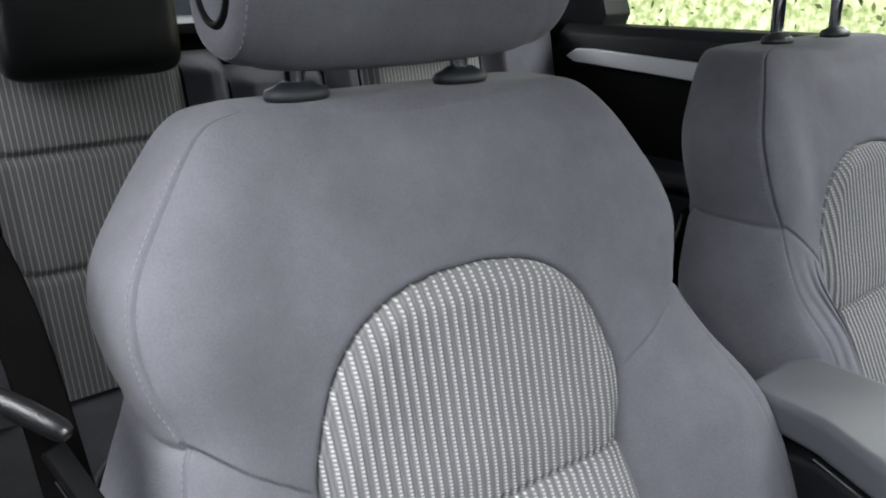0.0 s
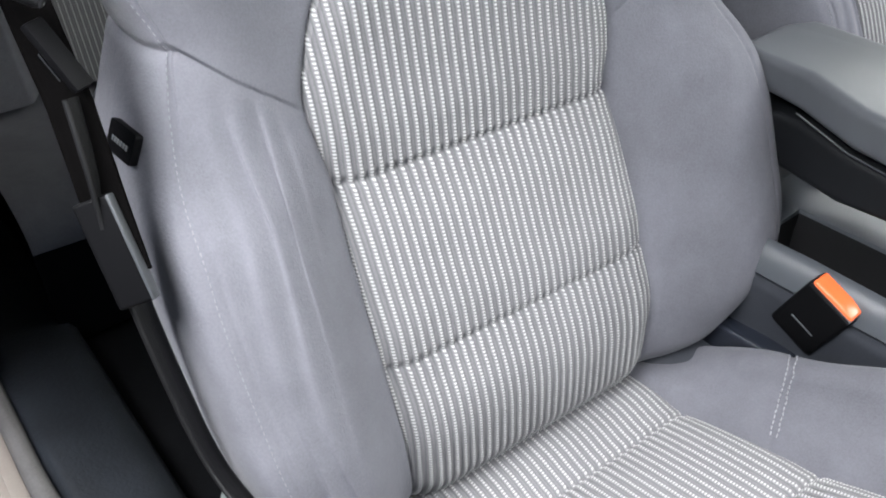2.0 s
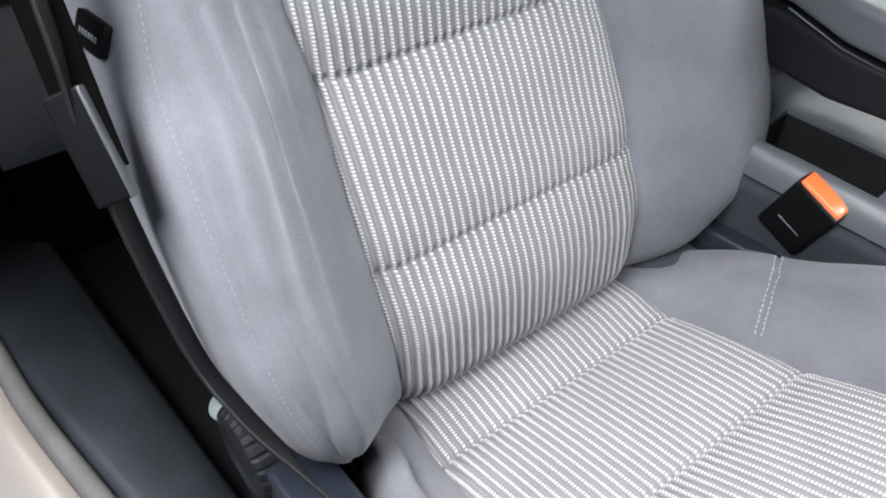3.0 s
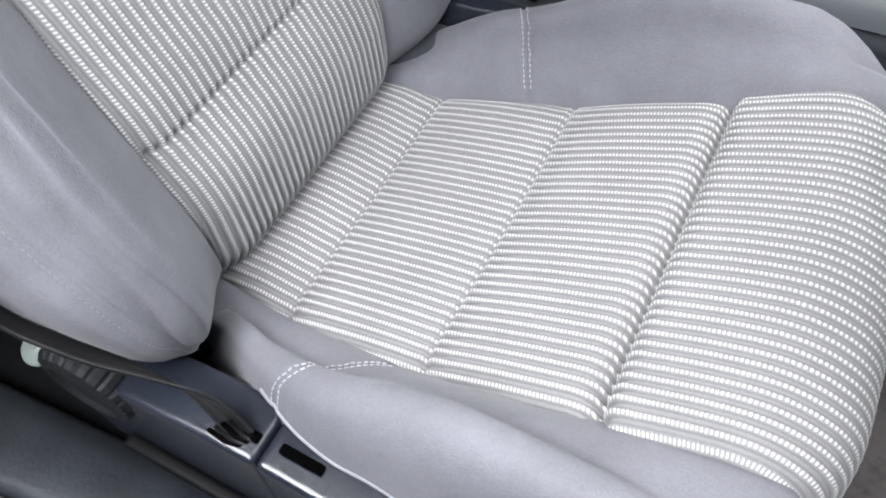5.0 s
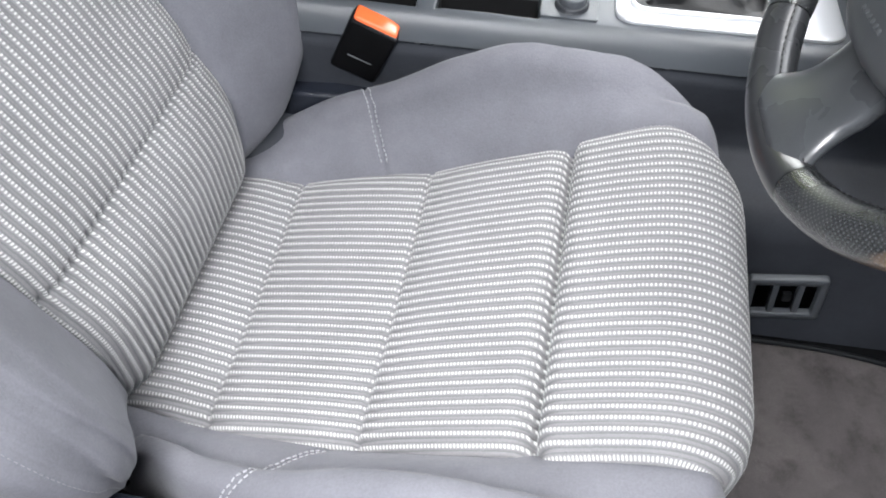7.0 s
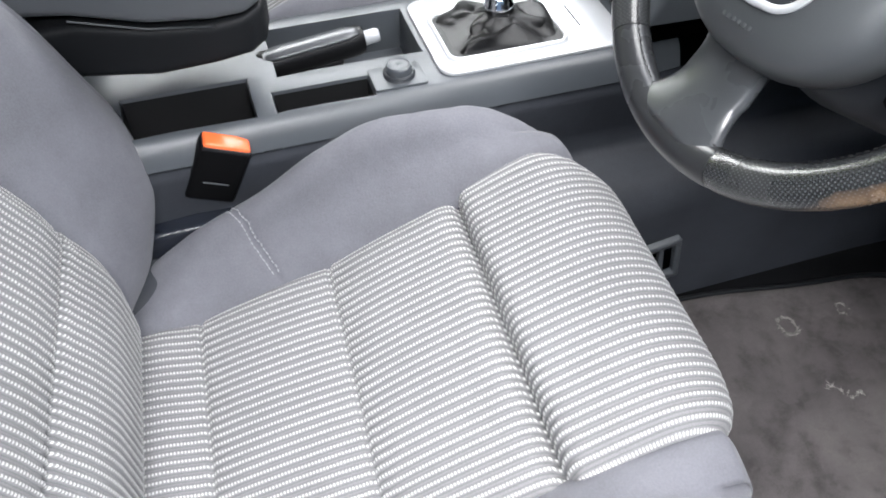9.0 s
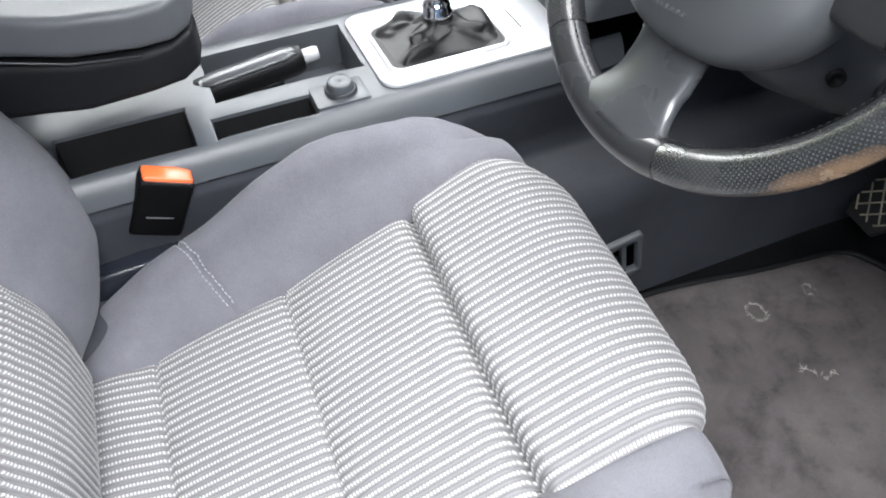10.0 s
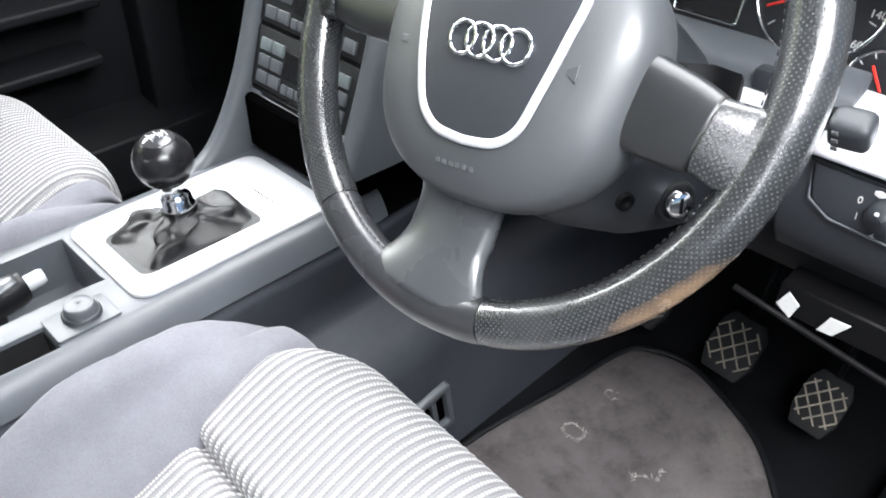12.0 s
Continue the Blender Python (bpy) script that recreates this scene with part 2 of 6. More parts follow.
def put(name, V, F, material, parent=None, label="", uv=None, smooth=True):
    """One mesh object. V is given in the place's coordinates, or in the thing's frame before its turn."""
    V = np.asarray(V, float).reshape(-1, 3)
    if parent is not None:
        root = parent
        while root.parent is not None:
            root = root.parent
        V = V - np.array(root["base"])
    me = bpy.data.meshes.new(name)
    me.from_pydata(V.tolist(), [], [tuple(int(k) for k in f) for f in F])
    me.polygons.foreach_set("use_smooth", [smooth] * len(me.polygons))
    if uv is not None:
        lay = me.uv_layers.new(name="UVMap")
        idx = np.empty(len(me.loops), int)
        me.loops.foreach_get("vertex_index", idx)
        lay.data.foreach_set("uv", np.asarray(uv, float).reshape(-1, 2)[idx].ravel())
    me.materials.append(material)
    me.update()
    ob = new(name, me)
    if parent is not None:
        ob.parent = parent
    if label:
        ob["label"] = label
    return ob


def part(name, bm, material, parent=None, label="", smooth=True, m=None):
    bmesh.ops.recalc_face_normals(bm, faces=bm.faces)
    if m is not None:
        bm.transform(m)
    bm.verts.index_update()
    V = [v.co[:] for v in bm.verts]
    F = [[v.index for v in f.verts] for f in bm.faces]
    bm.free()
    ob = put(name, V, F, material, parent, label, None, smooth)
    if smooth:
        sharp(ob)
    return ob


def sharp(ob, angle=38):
    """Marks the edges that are sharper than the angle."""
    bm = bmesh.new()
    bm.from_mesh(ob.data)
    for e in bm.edges:
        if len(e.link_faces) == 2 and e.calc_face_angle(0.0) > radians(angle):
            e.smooth = False
    bm.to_mesh(ob.data)
    bm.free()


def box(lo, hi, bevel=0.004, seg=2):
    lo, hi = Vector(lo), Vector(hi)
    bm = bmesh.new()
    bmesh.ops.create_cube(bm, size=1.0)
    for v in bm.verts:
        v.co = Vector([(lo[k] + hi[k]) / 2 + v.co[k] * (hi[k] - lo[k]) for k in range(3)])
    if bevel:
        bevel = min(bevel, 0.45 * min(abs(hi[k] - lo[k]) for k in range(3)))
        bmesh.ops.bevel(bm, geom=list(bm.edges), offset=bevel, segments=seg, profile=0.6, affect="EDGES")
    return bm


def prism(poly, d0, d1, axis="y", bevel=0.003, seg=2):
    """A flat outline pulled out along an axis. The outline is in the two other axes, in order."""
    bm = bmesh.new()

    def at(p, d):
        return {"x": (d, p[0], p[1]), "y": (p[0], d, p[1]), "z": (p[0], p[1], d)}[axis]
    a = [bm.verts.new(at(p, d0)) for p in poly]
    b = [bm.verts.new(at(p, d1)) for p in poly]
    bm.faces.new(a)
    bm.faces.new(b[::-1])
    n = len(poly)
    for k in range(n):
        bm.faces.new((a[k], b[k], b[(k + 1) % n], a[(k + 1) % n]))
    bmesh.ops.recalc_face_normals(bm, faces=bm.faces)
    if bevel:
        es = [e for e in bm.edges if e.calc_face_angle(0) > 0.5]
        bmesh.ops.bevel(bm, geom=es, offset=bevel, segments=seg, profile=0.6, affect="EDGES", clamp_overlap=True)
    return bm


def rounded(cx, cy, w, h, r, n=6):
    """A rounded rectangle's outline."""
    out = []
    for sx, sy, a0 in ((1, 1, 0), (-1, 1, 90), (-1, -1, 180), (1, -1, 270)):
        for k in range(n + 1):
            a = radians(a0 + 90 * k / n)
            out.append((cx + sx * (w / 2 - r) + r * math.cos(a), cy + sy * (h / 2 - r) + r * math.sin(a)))
    return out


def curve(pts):
    """A smooth function through (t, value) pairs (monotone cubic)."""
    p = np.array(pts, float)
    x, y = p[:, 0], p[:, 1]
    h = np.diff(x)
    d = np.diff(y) / h
    m = np.zeros(len(x))
    m[0], m[-1] = d[0], d[-1]
    for k in range(1, len(x) - 1):
        if d[k - 1] * d[k] > 0:
            w1, w2 = 2 * h[k] + h[k - 1], h[k] + 2 * h[k - 1]
            m[k] = (w1 + w2) / (w1 / d[k - 1] + w2 / d[k])

    def f(t):
        t = np.clip(np.asarray(t, float), x[0], x[-1])
        k = np.clip(np.searchsorted(x, t) - 1, 0, len(h) - 1)
        s = (t - x[k]) / h[k]
        return ((1 + 2 * s) * (1 - s) ** 2 * y[k] + s * (1 - s) ** 2 * h[k] * m[k]
                + s * s * (3 - 2 * s) * y[k + 1] + s * s * (s - 1) * h[k] * m[k + 1])
    return f


def smooth(a, b, x):
    t = np.clip((np.asarray(x, float) - a) / (b - a), 0, 1)
    return t * t * (3 - 2 * t)


def quads(nu, nv, close_u=False, close_v=False):
    F = []
    for i in range(nu if close_u else nu - 1):
        for j in range(nv if close_v else nv - 1):
            i2, j2 = (i + 1) % nu, (j + 1) % nv
            F.append((i * nv + j, i2 * nv + j, i2 * nv + j2, i * nv + j2))
    return F


def tube(path, radius, seg=10, closed=False, flat=(1.0, 1.0), up=(0, 0, 1)):
    """Vertices and faces of a tube along a path. radius: one, or one for each point."""
    P = np.asarray(path, float)
    n = len(P)
    R = np.broadcast_to(np.asarray(radius, float), (n,))
    if closed:
        T = np.roll(P, -1, 0) - np.roll(P, 1, 0)
    else:
        T = np.gradient(P, axis=0)
    T /= np.linalg.norm(T, axis=1)[:, None] + 1e-12
    A = np.cross(T, np.array(up, float))
    A /= np.linalg.norm(A, axis=1)[:, None] + 1e-9
    B = np.cross(A, T)
    th = np.arange(seg) * 2 * math.pi / seg
    V = (P[:, None] + R[:, None, None] * (flat[0] * np.cos(th)[None, :, None] * A[:, None] + flat[1] * np.sin(th)[None, :, None] * B[:, None]))
    F = quads(n, seg, closed, True)
    if not closed:
        F += [tuple(range(seg))[::-1], tuple((n - 1) * seg + k for k in range(seg))]
    return V.reshape(-1, 3), F


def along(pts, n):
    """A smooth path of n points through a few given ones."""
    P = np.asarray(pts, float)
    t = np.r_[0, np.cumsum(np.linalg.norm(np.diff(P, axis=0), axis=1))]
    s = np.linspace(0, t[-1], n)
    out = np.zeros((n, 3))
    for k in range(n):
        j = int(np.clip(np.searchsorted(t, s[k]) - 1, 0, len(P) - 2))
        f = (s[k] - t[j]) / (t[j + 1] - t[j])
        p0, p1, p2, p3 = P[max(j - 1, 0)], P[j], P[j + 1], P[min(j + 2, len(P) - 1)]
        out[k] = 0.5 * (2 * p1 + (p2 - p0) * f + (2 * p0 - 5 * p1 + 4 * p2 - p3) * f * f + (3 * p1 - p0 - 3 * p2 + p3) * f ** 3)
    return out


def lathe(profile, seg=32, m=None):
    """A turned shape from (radius, height) pairs, about its z axis."""
    V, F = [], []
    for r, z in profile:
        for k in range(seg):
            a = 2 * math.pi * k / seg
            V.append((r * math.cos(a), r * math.sin(a), z))
    V = np.array(V)
    F = [(a, d, c, b) for a, b, c, d in quads(len(profile), seg, False, True)]
    F = [f[::-1] for f in F]
    F += [tuple(range(seg))[::-1], tuple((len(profile) - 1) * seg + k for k in range(seg))]
    if m is not None:
        R = np.array(m.to_3x3())
        V = V @ R.T + np.array(m.translation)
    return V, F


def join(*pairs):
    V, F, n = [], [], 0
    for v, f in pairs:
        v = np.asarray(v, float).reshape(-1, 3)
        V.append(v)
        F += [tuple(int(k) + n for k in g) for g in f]
        n += len(v)
    return np.concatenate(V), F


def stitches(path, length, gap, r, lift=None):
    """A dashed line of small thread beads along a path."""
    P = np.asarray(path, float)
    t = np.r_[0, np.cumsum(np.linalg.norm(np.diff(P, axis=0), axis=1))]
    out = []
    s = 0.0
    while s + length < t[-1]:
        a = np.array([np.interp(s, t, P[:, k]) for k in range(3)])
        b = np.array([np.interp(s + length, t, P[:, k]) for k in range(3)])
        c = (a + b) / 2
        out.append(tube([a, a * 0.85 + c * 0.15, c, b * 0.85 + c * 0.15, b], [r * 0.35, r * 0.9, r, r * 0.9, r * 0.35], 6, up=(0.3, 0.2, 0.9)))
        s += length + gap
    return join(*out)

# ---- front seats ----
BX = curve([(0.24, -0.11), (0.265, -0.055), (0.280, -0.022), (0.295, -0.006), (0.325, 0.005), (0.37, 0.003), (0.45, -0.022), (0.52, -0.056), (0.60, -0.091), (0.655, -0.107),
            (0.72, -0.122), (0.785, -0.138), (0.85, -0.160), (0.90, -0.181), (0.915, -0.190), (0.935, -0.213)])
BW = curve([(0.24, 0.19), (0.27, 0.214), (0.30, 0.232), (0.34, 0.255), (0.40, 0.281), (0.48, 0.293), (0.56, 0.294), (0.62, 0.289), (0.68, 0.266),
            (0.722, 0.255), (0.755, 0.263), (0.785, 0.267), (0.815, 0.263), (0.85, 0.250), (0.885, 0.231), (0.903, 0.215), (0.914, 0.197), (0.921, 0.17)])
BB = curve([(0.24, 0.01), (0.30, 0.036), (0.36, 0.074), (0.45, 0.090), (0.53, 0.086), (0.60, 0.074), (0.66, 0.036), (0.72, 0.020), (0.78, 0.022),
            (0.85, 0.014), (0.935, 0.0)])
BD = curve([(0.24, 0.035), (0.30, 0.05), (0.45, 0.062), (0.70, 0.055), (0.85, 0.048), (0.89, 0.044), (0.912, 0.038), (0.921, 0.026)])
PW = curve([(0.24, 0.138), (0.30, 0.146), (0.45, 0.157), (0.60, 0.152), (0.655, 0.159), (0.70, 0.145), (0.73, 0.130), (0.755, 0.108), (0.771, 0.082),
            (0.781, 0.05), (0.786, 0.004)])
SIDE_SEAM = curve([(0.24, 0.90), (0.60, 0.885), (0.68, 0.925), (0.75, 0.962), (0.92, 0.972)])     # share of the half width at which the side seam runs
SEAM = 0.648          # height at which the shoulder seam meets the striped panel
RIB = 0.0091


def lift_of(s, ay):
    """The rings of the backrest rise towards the sides, along the shoulder seam."""
    return 0.064 * np.clip((ay - 0.15) / 0.10, 0, 1.1) * np.exp(-((s - SEAM) / 0.13) ** 2)


def back_front(y, z):
    """Depth of the backrest's front at a height."""
    w, d = BW(z), BD(z)
    q = np.clip(np.abs(y) / w, 0, 0.999)
    dep = d * (1 - q ** 4.2) ** (1 / 4.2)
    return BX(z) - d + dep + BB(z) * smooth(0.135, 0.232, np.abs(y))


def build_backrest(seat):
    S = np.r_[np.linspace(0.245, SEAM - 0.03, 64), np.linspace(SEAM - 0.028, SEAM + 0.028, 33), np.linspace(SEAM + 0.03, 0.885, 52),
              0.885 + 0.036 * np.sin(np.linspace(0.05, 1, 14) * math.pi / 2)]
    seam_row = int(np.argmin(np.abs(S - SEAM)))
    N = 480
    ph = (np.arange(N) + 0.5) * 2 * math.pi / N
    V = np.zeros((len(S), N, 3))
    e = 2 / 4.2
    for i, s in enumerate(S):
        cs, sn = np.cos(ph), np.sin(ph)
        w0 = BW(s)
        y = np.sign(cs) * np.abs(cs) ** e * w0
        z = s + lift_of(s, np.abs(y))
        y = np.sign(cs) * np.abs(cs) ** e * BW(z)
        dip = 0.018 * np.exp(-(y / 0.15) ** 2) * smooth(0.85, 0.915, s)
        d = BD(z)
        dep = np.sign(sn) * np.abs(sn) ** e * d
        front = smooth(-0.1, 0.5, sn)
        x = BX(z) - d + dep + front * (BB(z) - np.where(y > 0, 0.027, 0.010) * smooth(0.28, 0.36, z) * (1 - smooth(0.38, 0.70, z))) * smooth(0.135, 0.232, np.abs(y))
        x = np.where(sn < 0, x - 0.055 * (np.abs(sn)) * smooth(0.24, 0.5, z), x)
        # under the striped panel the cover lies deeper
        inside = (1 - smooth(-0.012, 0.004, np.abs(y) - PW(np.clip(z, 0.24, 0.786)))) * (z < 0.784) * (sn > 0)
        x = x - 0.014 * inside
        # seams: the outer line on each bolster and the shoulder seam
        pz = np.arccos(SIDE_SEAM(z) ** 2.1)
        g = (0.0026 + 0.0020 * smooth(0.70, 0.80, z)) * (np.exp(-((ph - pz) / 0.022) ** 2) + np.exp(-((ph - math.pi + pz) / 0.022) ** 2))
        g = g + 0.0040 * math.exp(-((s - SEAM) / 0.0045) ** 2) * (np.abs(y) > 0.14)
        # loose folds of the cloth along the bolsters
        fold = smooth(0.16, 0.2, np.abs(y)) * (sn > 0.1) * smooth(0.31, 0.45, z) * (1 - smooth(0.62, 0.70, z))
        for c0, c1, dp in ((0.182, 0.012, 0.0080), (0.200, 0.016, 0.0130), (0.219, 0.014, 0.0130), (0.238, 0.012, 0.0090)):
            mid = c0 + c1 * np.sin((z - 0.30) * 8.5) + 0.002 * np.sin(z * 37 + c0 * 900)
            g = g + dp * fold * (0.65 + 0.35 * np.sin(z * 16 + c0 * 300)) * np.exp(-((np.abs(y) - mid) / 0.0062) ** 2) * 1.35 * (y < 0)
        # a shallow hollow under the headrest and soft unevenness
        g = g + 0.004 * np.exp(-((z - 0.90) / 0.02) ** 2) * np.exp(-(y / 0.13) ** 2) * (sn > 0)
        L = np.sqrt((dep) ** 2 + (y * 0.25) ** 2) + 1e-6
        x = x - g * dep / L
        y = y - g * (y * 0.25) / L
        y = y + np.where(y < 0, -0.009 * (1 - smooth(0.66, 0.74, z)), 0.036 * (1 - smooth(0.56, 0.77, z))) * smooth(0.15, 0.25, np.abs(y)) * smooth(0.28, 0.44, z)
        y = y + np.where(y < 0, 0.003 * (1 - smooth(0.34, 0.56, z)), 0.0) * smooth(0.17, 0.27, np.abs(y))
        y = np.where(y < 0, y * (1 - 0.10 * smooth(0.80, 0.905, z)), y * (1 - 0.055 * smooth(0.76, 0.90, z)))
        V[i] = np.stack([x, y, z - dip], 1)
    F = quads(len(S), N, False, True)
    low, high = [], []
    for k, f in enumerate(F):
        (low if k // N < seam_row else high).append(f)
    top = tuple((len(S) - 1) * N + k for k in range(N))
    flat = V.reshape(-1, 3)
    cover = put("backrest_cover", flat, high + [top[::-1]], CLOTH, seat, "plain grey cloth upper cover with rounded shoulders")
    right = [f for f in low if flat[f[0], 1] < 0]
    left = [f for f in low if flat[f[0], 1] >= 0]
    put("backrest_bolster", flat, right, CLOTH, seat, "padded grey cloth side bolster with soft folds")
    put("backrest_bolster", flat, left, CLOTH, seat, "padded grey cloth side bolster")
    for ob in seat.children:
        bm = bmesh.new()
        bm.from_mesh(ob.data)
        bmesh.ops.delete(bm, geom=[v for v in bm.verts if not v.link_faces], context="VERTS")
        bm.to_mesh(ob.data)
        bm.free()
    # stitched lines on the outer seams
    for side in (-1, 1):
        P = []
        for i in range(6, len(S) - 12):
            a = math.acos(float(SIDE_SEAM(S[i] + lift_of(S[i], 0.24))) ** 2.1) - (0.06 if side < 0 else 0.30)
            j = a / (2 * math.pi) * N - 0.5
            if side < 0:
                j = N / 2 - 1 - j
            k = int(math.floor(j))
            P.append(V[i, k] * (1 - (j - k)) + V[i, k + 1] * (j - k) + np.array([0.0004, 0.0002 * side, 0]))
        tagged(put("stitching", *stitches(np.array(P), 0.0030, 0.0022, 0.00045), THREAD, seat, "pale dashed seam stitching"), kind="stuff")
    return V


def ribs(y):
    return np.cos(2 * math.pi * (y / RIB - 0.5))


def build_back_panel(seat):
    Z = np.r_[np.linspace(0.252, 0.70, 200), np.linspace(0.702, 0.786, 60)]
    U = np.sin(np.linspace(-1, 1, 241) * math.pi / 2 * 0.86) / math.sin(math.pi / 2 * 0.86)
    zz, uu = np.meshgrid(Z, U, indexing="ij")
    p = PW(zz)
    y = uu * p
    x = back_front(y * 0.9, zz)
    edge = np.minimum((1 - np.abs(uu)) * p, np.maximum(0.786 - zz, 0) * 1.2 + 0.0)
    puff = 0.009 * smooth(0.0, 0.03, edge) - 0.007 * (1 - smooth(0, 0.005, edge))
    quilt = np.zeros_like(zz)
    near = np.zeros_like(zz)
    for q, deep in ((0.448, 0.007), (0.594, 0.008)):
        quilt += 0.45 * deep * np.exp(-((zz - q) / 0.003) ** 2) + 0.75 * deep * np.exp(-((zz - q) / 0.024) ** 2)
        near += np.exp(-((zz - q + 0.004) / 0.008) ** 2)
    low = 1 - smooth(0.25, 0.40, zz)
    rib = (0.0011 + 0.0016 * near + 0.0020 * low) * ribs(y) * smooth(0.0, 0.01, edge)
    x = x + puff - quilt + rib
    V = np.stack([x, y, zz], -1)
    s = np.r_[0, np.cumsum(np.hypot(np.diff(Z), np.diff(BX(Z))))]
    uv = np.stack([y, np.broadcast_to(s[:, None], y.shape)], -1)
    F = [(a, d, c, b) for a, b, c, d in quads(len(Z), len(U))]
    put("backrest_panel", V, F, STRIPE, seat, "grey and white striped woven centre panel with two quilted seams", uv.reshape(-1, 2))


CX = along([(-0.065, 0, 0.262), (-0.02, 0, 0.279), (0.02, 0, 0.284), (0.067, 0, 0.283), (0.14, 0, 0.303), (0.21, 0, 0.322), (0.28, 0, 0.354),
            (0.35, 0, 0.384), (0.41, 0, 0.411), (0.452, 0, 0.422), (0.486, 0, 0.412), (0.503, 0, 0.385), (0.506, 0, 0.34), (0.501, 0, 0.29),
            (0.490, 0, 0.24)], 300)
CS = np.r_[0, np.cumsum(np.linalg.norm(np.diff(CX, axis=0), axis=1))]
TOP = int(np.argmax(CX[:, 0]))
PC = curve([(-0.07, 0.140), (0.0, 0.148), (0.067, 0.155), (0.21, 0.165), (0.35, 0.170), (0.45, 0.172), (0.495, 0.167), (0.512, 0.156)])
ZR = curve([(-0.05, 0.235), (0.0, 0.283), (0.05, 0.318), (0.09, 0.345), (0.156, 0.376), (0.22, 0.412), (0.30, 0.441), (0.38, 0.440), (0.44, 0.423),
            (0.48, 0.398), (0.505, 0.352), (0.516, 0.28)])
QUILTS = (0.067, 0.210, 0.350)


def build_cushion_panel(seat):
    n = len(CX)
    T = np.gradient(CX, axis=0)
    T /= np.linalg.norm(T, axis=1)[:, None]
    nor = np.stack([-T[:, 2], 0 * T[:, 0], T[:, 0]], 1)
    U = np.sin(np.linspace(-1, 1, 241) * math.pi / 2 * 0.86) / math.sin(math.pi / 2 * 0.86)
    w = PC(CX[:, 0])
    w[TOP:] = w[TOP] - 0.05 * (CS[TOP:] - CS[TOP])
    y = w[:, None] * U[None]
    edge = (1 - np.abs(U))[None] * w[:, None]
    puff = 0.007 * smooth(0, 0.022, edge) - 0.005 * (1 - smooth(0, 0.006, edge)) - 0.022 * (edge < 1e-6)
    quilt, near = np.zeros(n), np.zeros(n)
    for q, deep in zip(QUILTS, (0.0062, 0.0058, 0.0155)):
        s0 = np.interp(q, CX[:TOP, 0], CS[:TOP])
        quilt += 0.8 * deep * np.exp(-((CS - s0) / 0.003) ** 2) + 0.6 * deep * np.exp(-((CS - s0) / (0.020 if q < 0.3 else 0.011)) ** 2)
        near += np.exp(-((CS - s0 - 0.007) / 0.012) ** 2) * (1.0 if q > 0.1 else 0.7) + (0.8 if q > 0.3 else 0.0) * np.exp(-((CS - s0 + 0.006) / 0.006) ** 2)
    s3 = np.interp(QUILTS[2], CX[:TOP, 0], CS[:TOP])
    quilt -= 0.005 * smooth(s3, s3 + 0.014, CS)
    sag = 0.010 * np.exp(-((CX[:, 0] - 0.16) / 0.12) ** 2)
    rib = (0.0009 + 0.0024 * near)[:, None] * ribs(y) * smooth(0.0, 0.01, edge)
    h = puff - quilt[:, None] + rib - sag[:, None] * (1 - U ** 2)[None] * 0.5
    V = CX[:, None] + np.stack([0 * y, y, 0 * y], -1) + nor[:, None] * h[..., None]
    # the front corners are rounded in plan
    V[..., 0] -= np.where(U > 0, 0.024, 0.010)[None] * smooth(0.5, 1.0, np.abs(U))[None] ** 2 * smooth(0.36, 0.51, CX[:, 0])[:, None]
    uv = np.stack([y, np.broadcast_to(CS[:, None], y.shape)], -1)
    put("cushion_panel", V, quads(n, len(U)), STRIPE, seat, "grey and white striped woven seat panel in four quilted sections", uv.reshape(-1, 2))


KN = curve([(-0.06, 0.70), (0.0, 0.74), (0.05, 0.80), (0.076, 0.85), (0.10, 0.895), (0.124, 0.92), (0.157, 0.946), (0.19, 0.955), (0.22, 0.948), (0.28, 0.958), (0.40, 0.968), (0.53, 0.978)])
NEAR_SEAM = curve([(0.15, 0.206), (0.165, 0.186), (0.178, 0.171), (0.190, 0.160), (0.206, 0.148), (0.2226, 0.137), (0.238, 0.130), (0.252, 0.130), (0.30, 0.132)])


def cross_seam(side, ay):
    return NEAR_SEAM(np.clip(ay, 0.15, 0.30)) if side < 0 else 0.152 - 0.55 * (ay - 0.175)


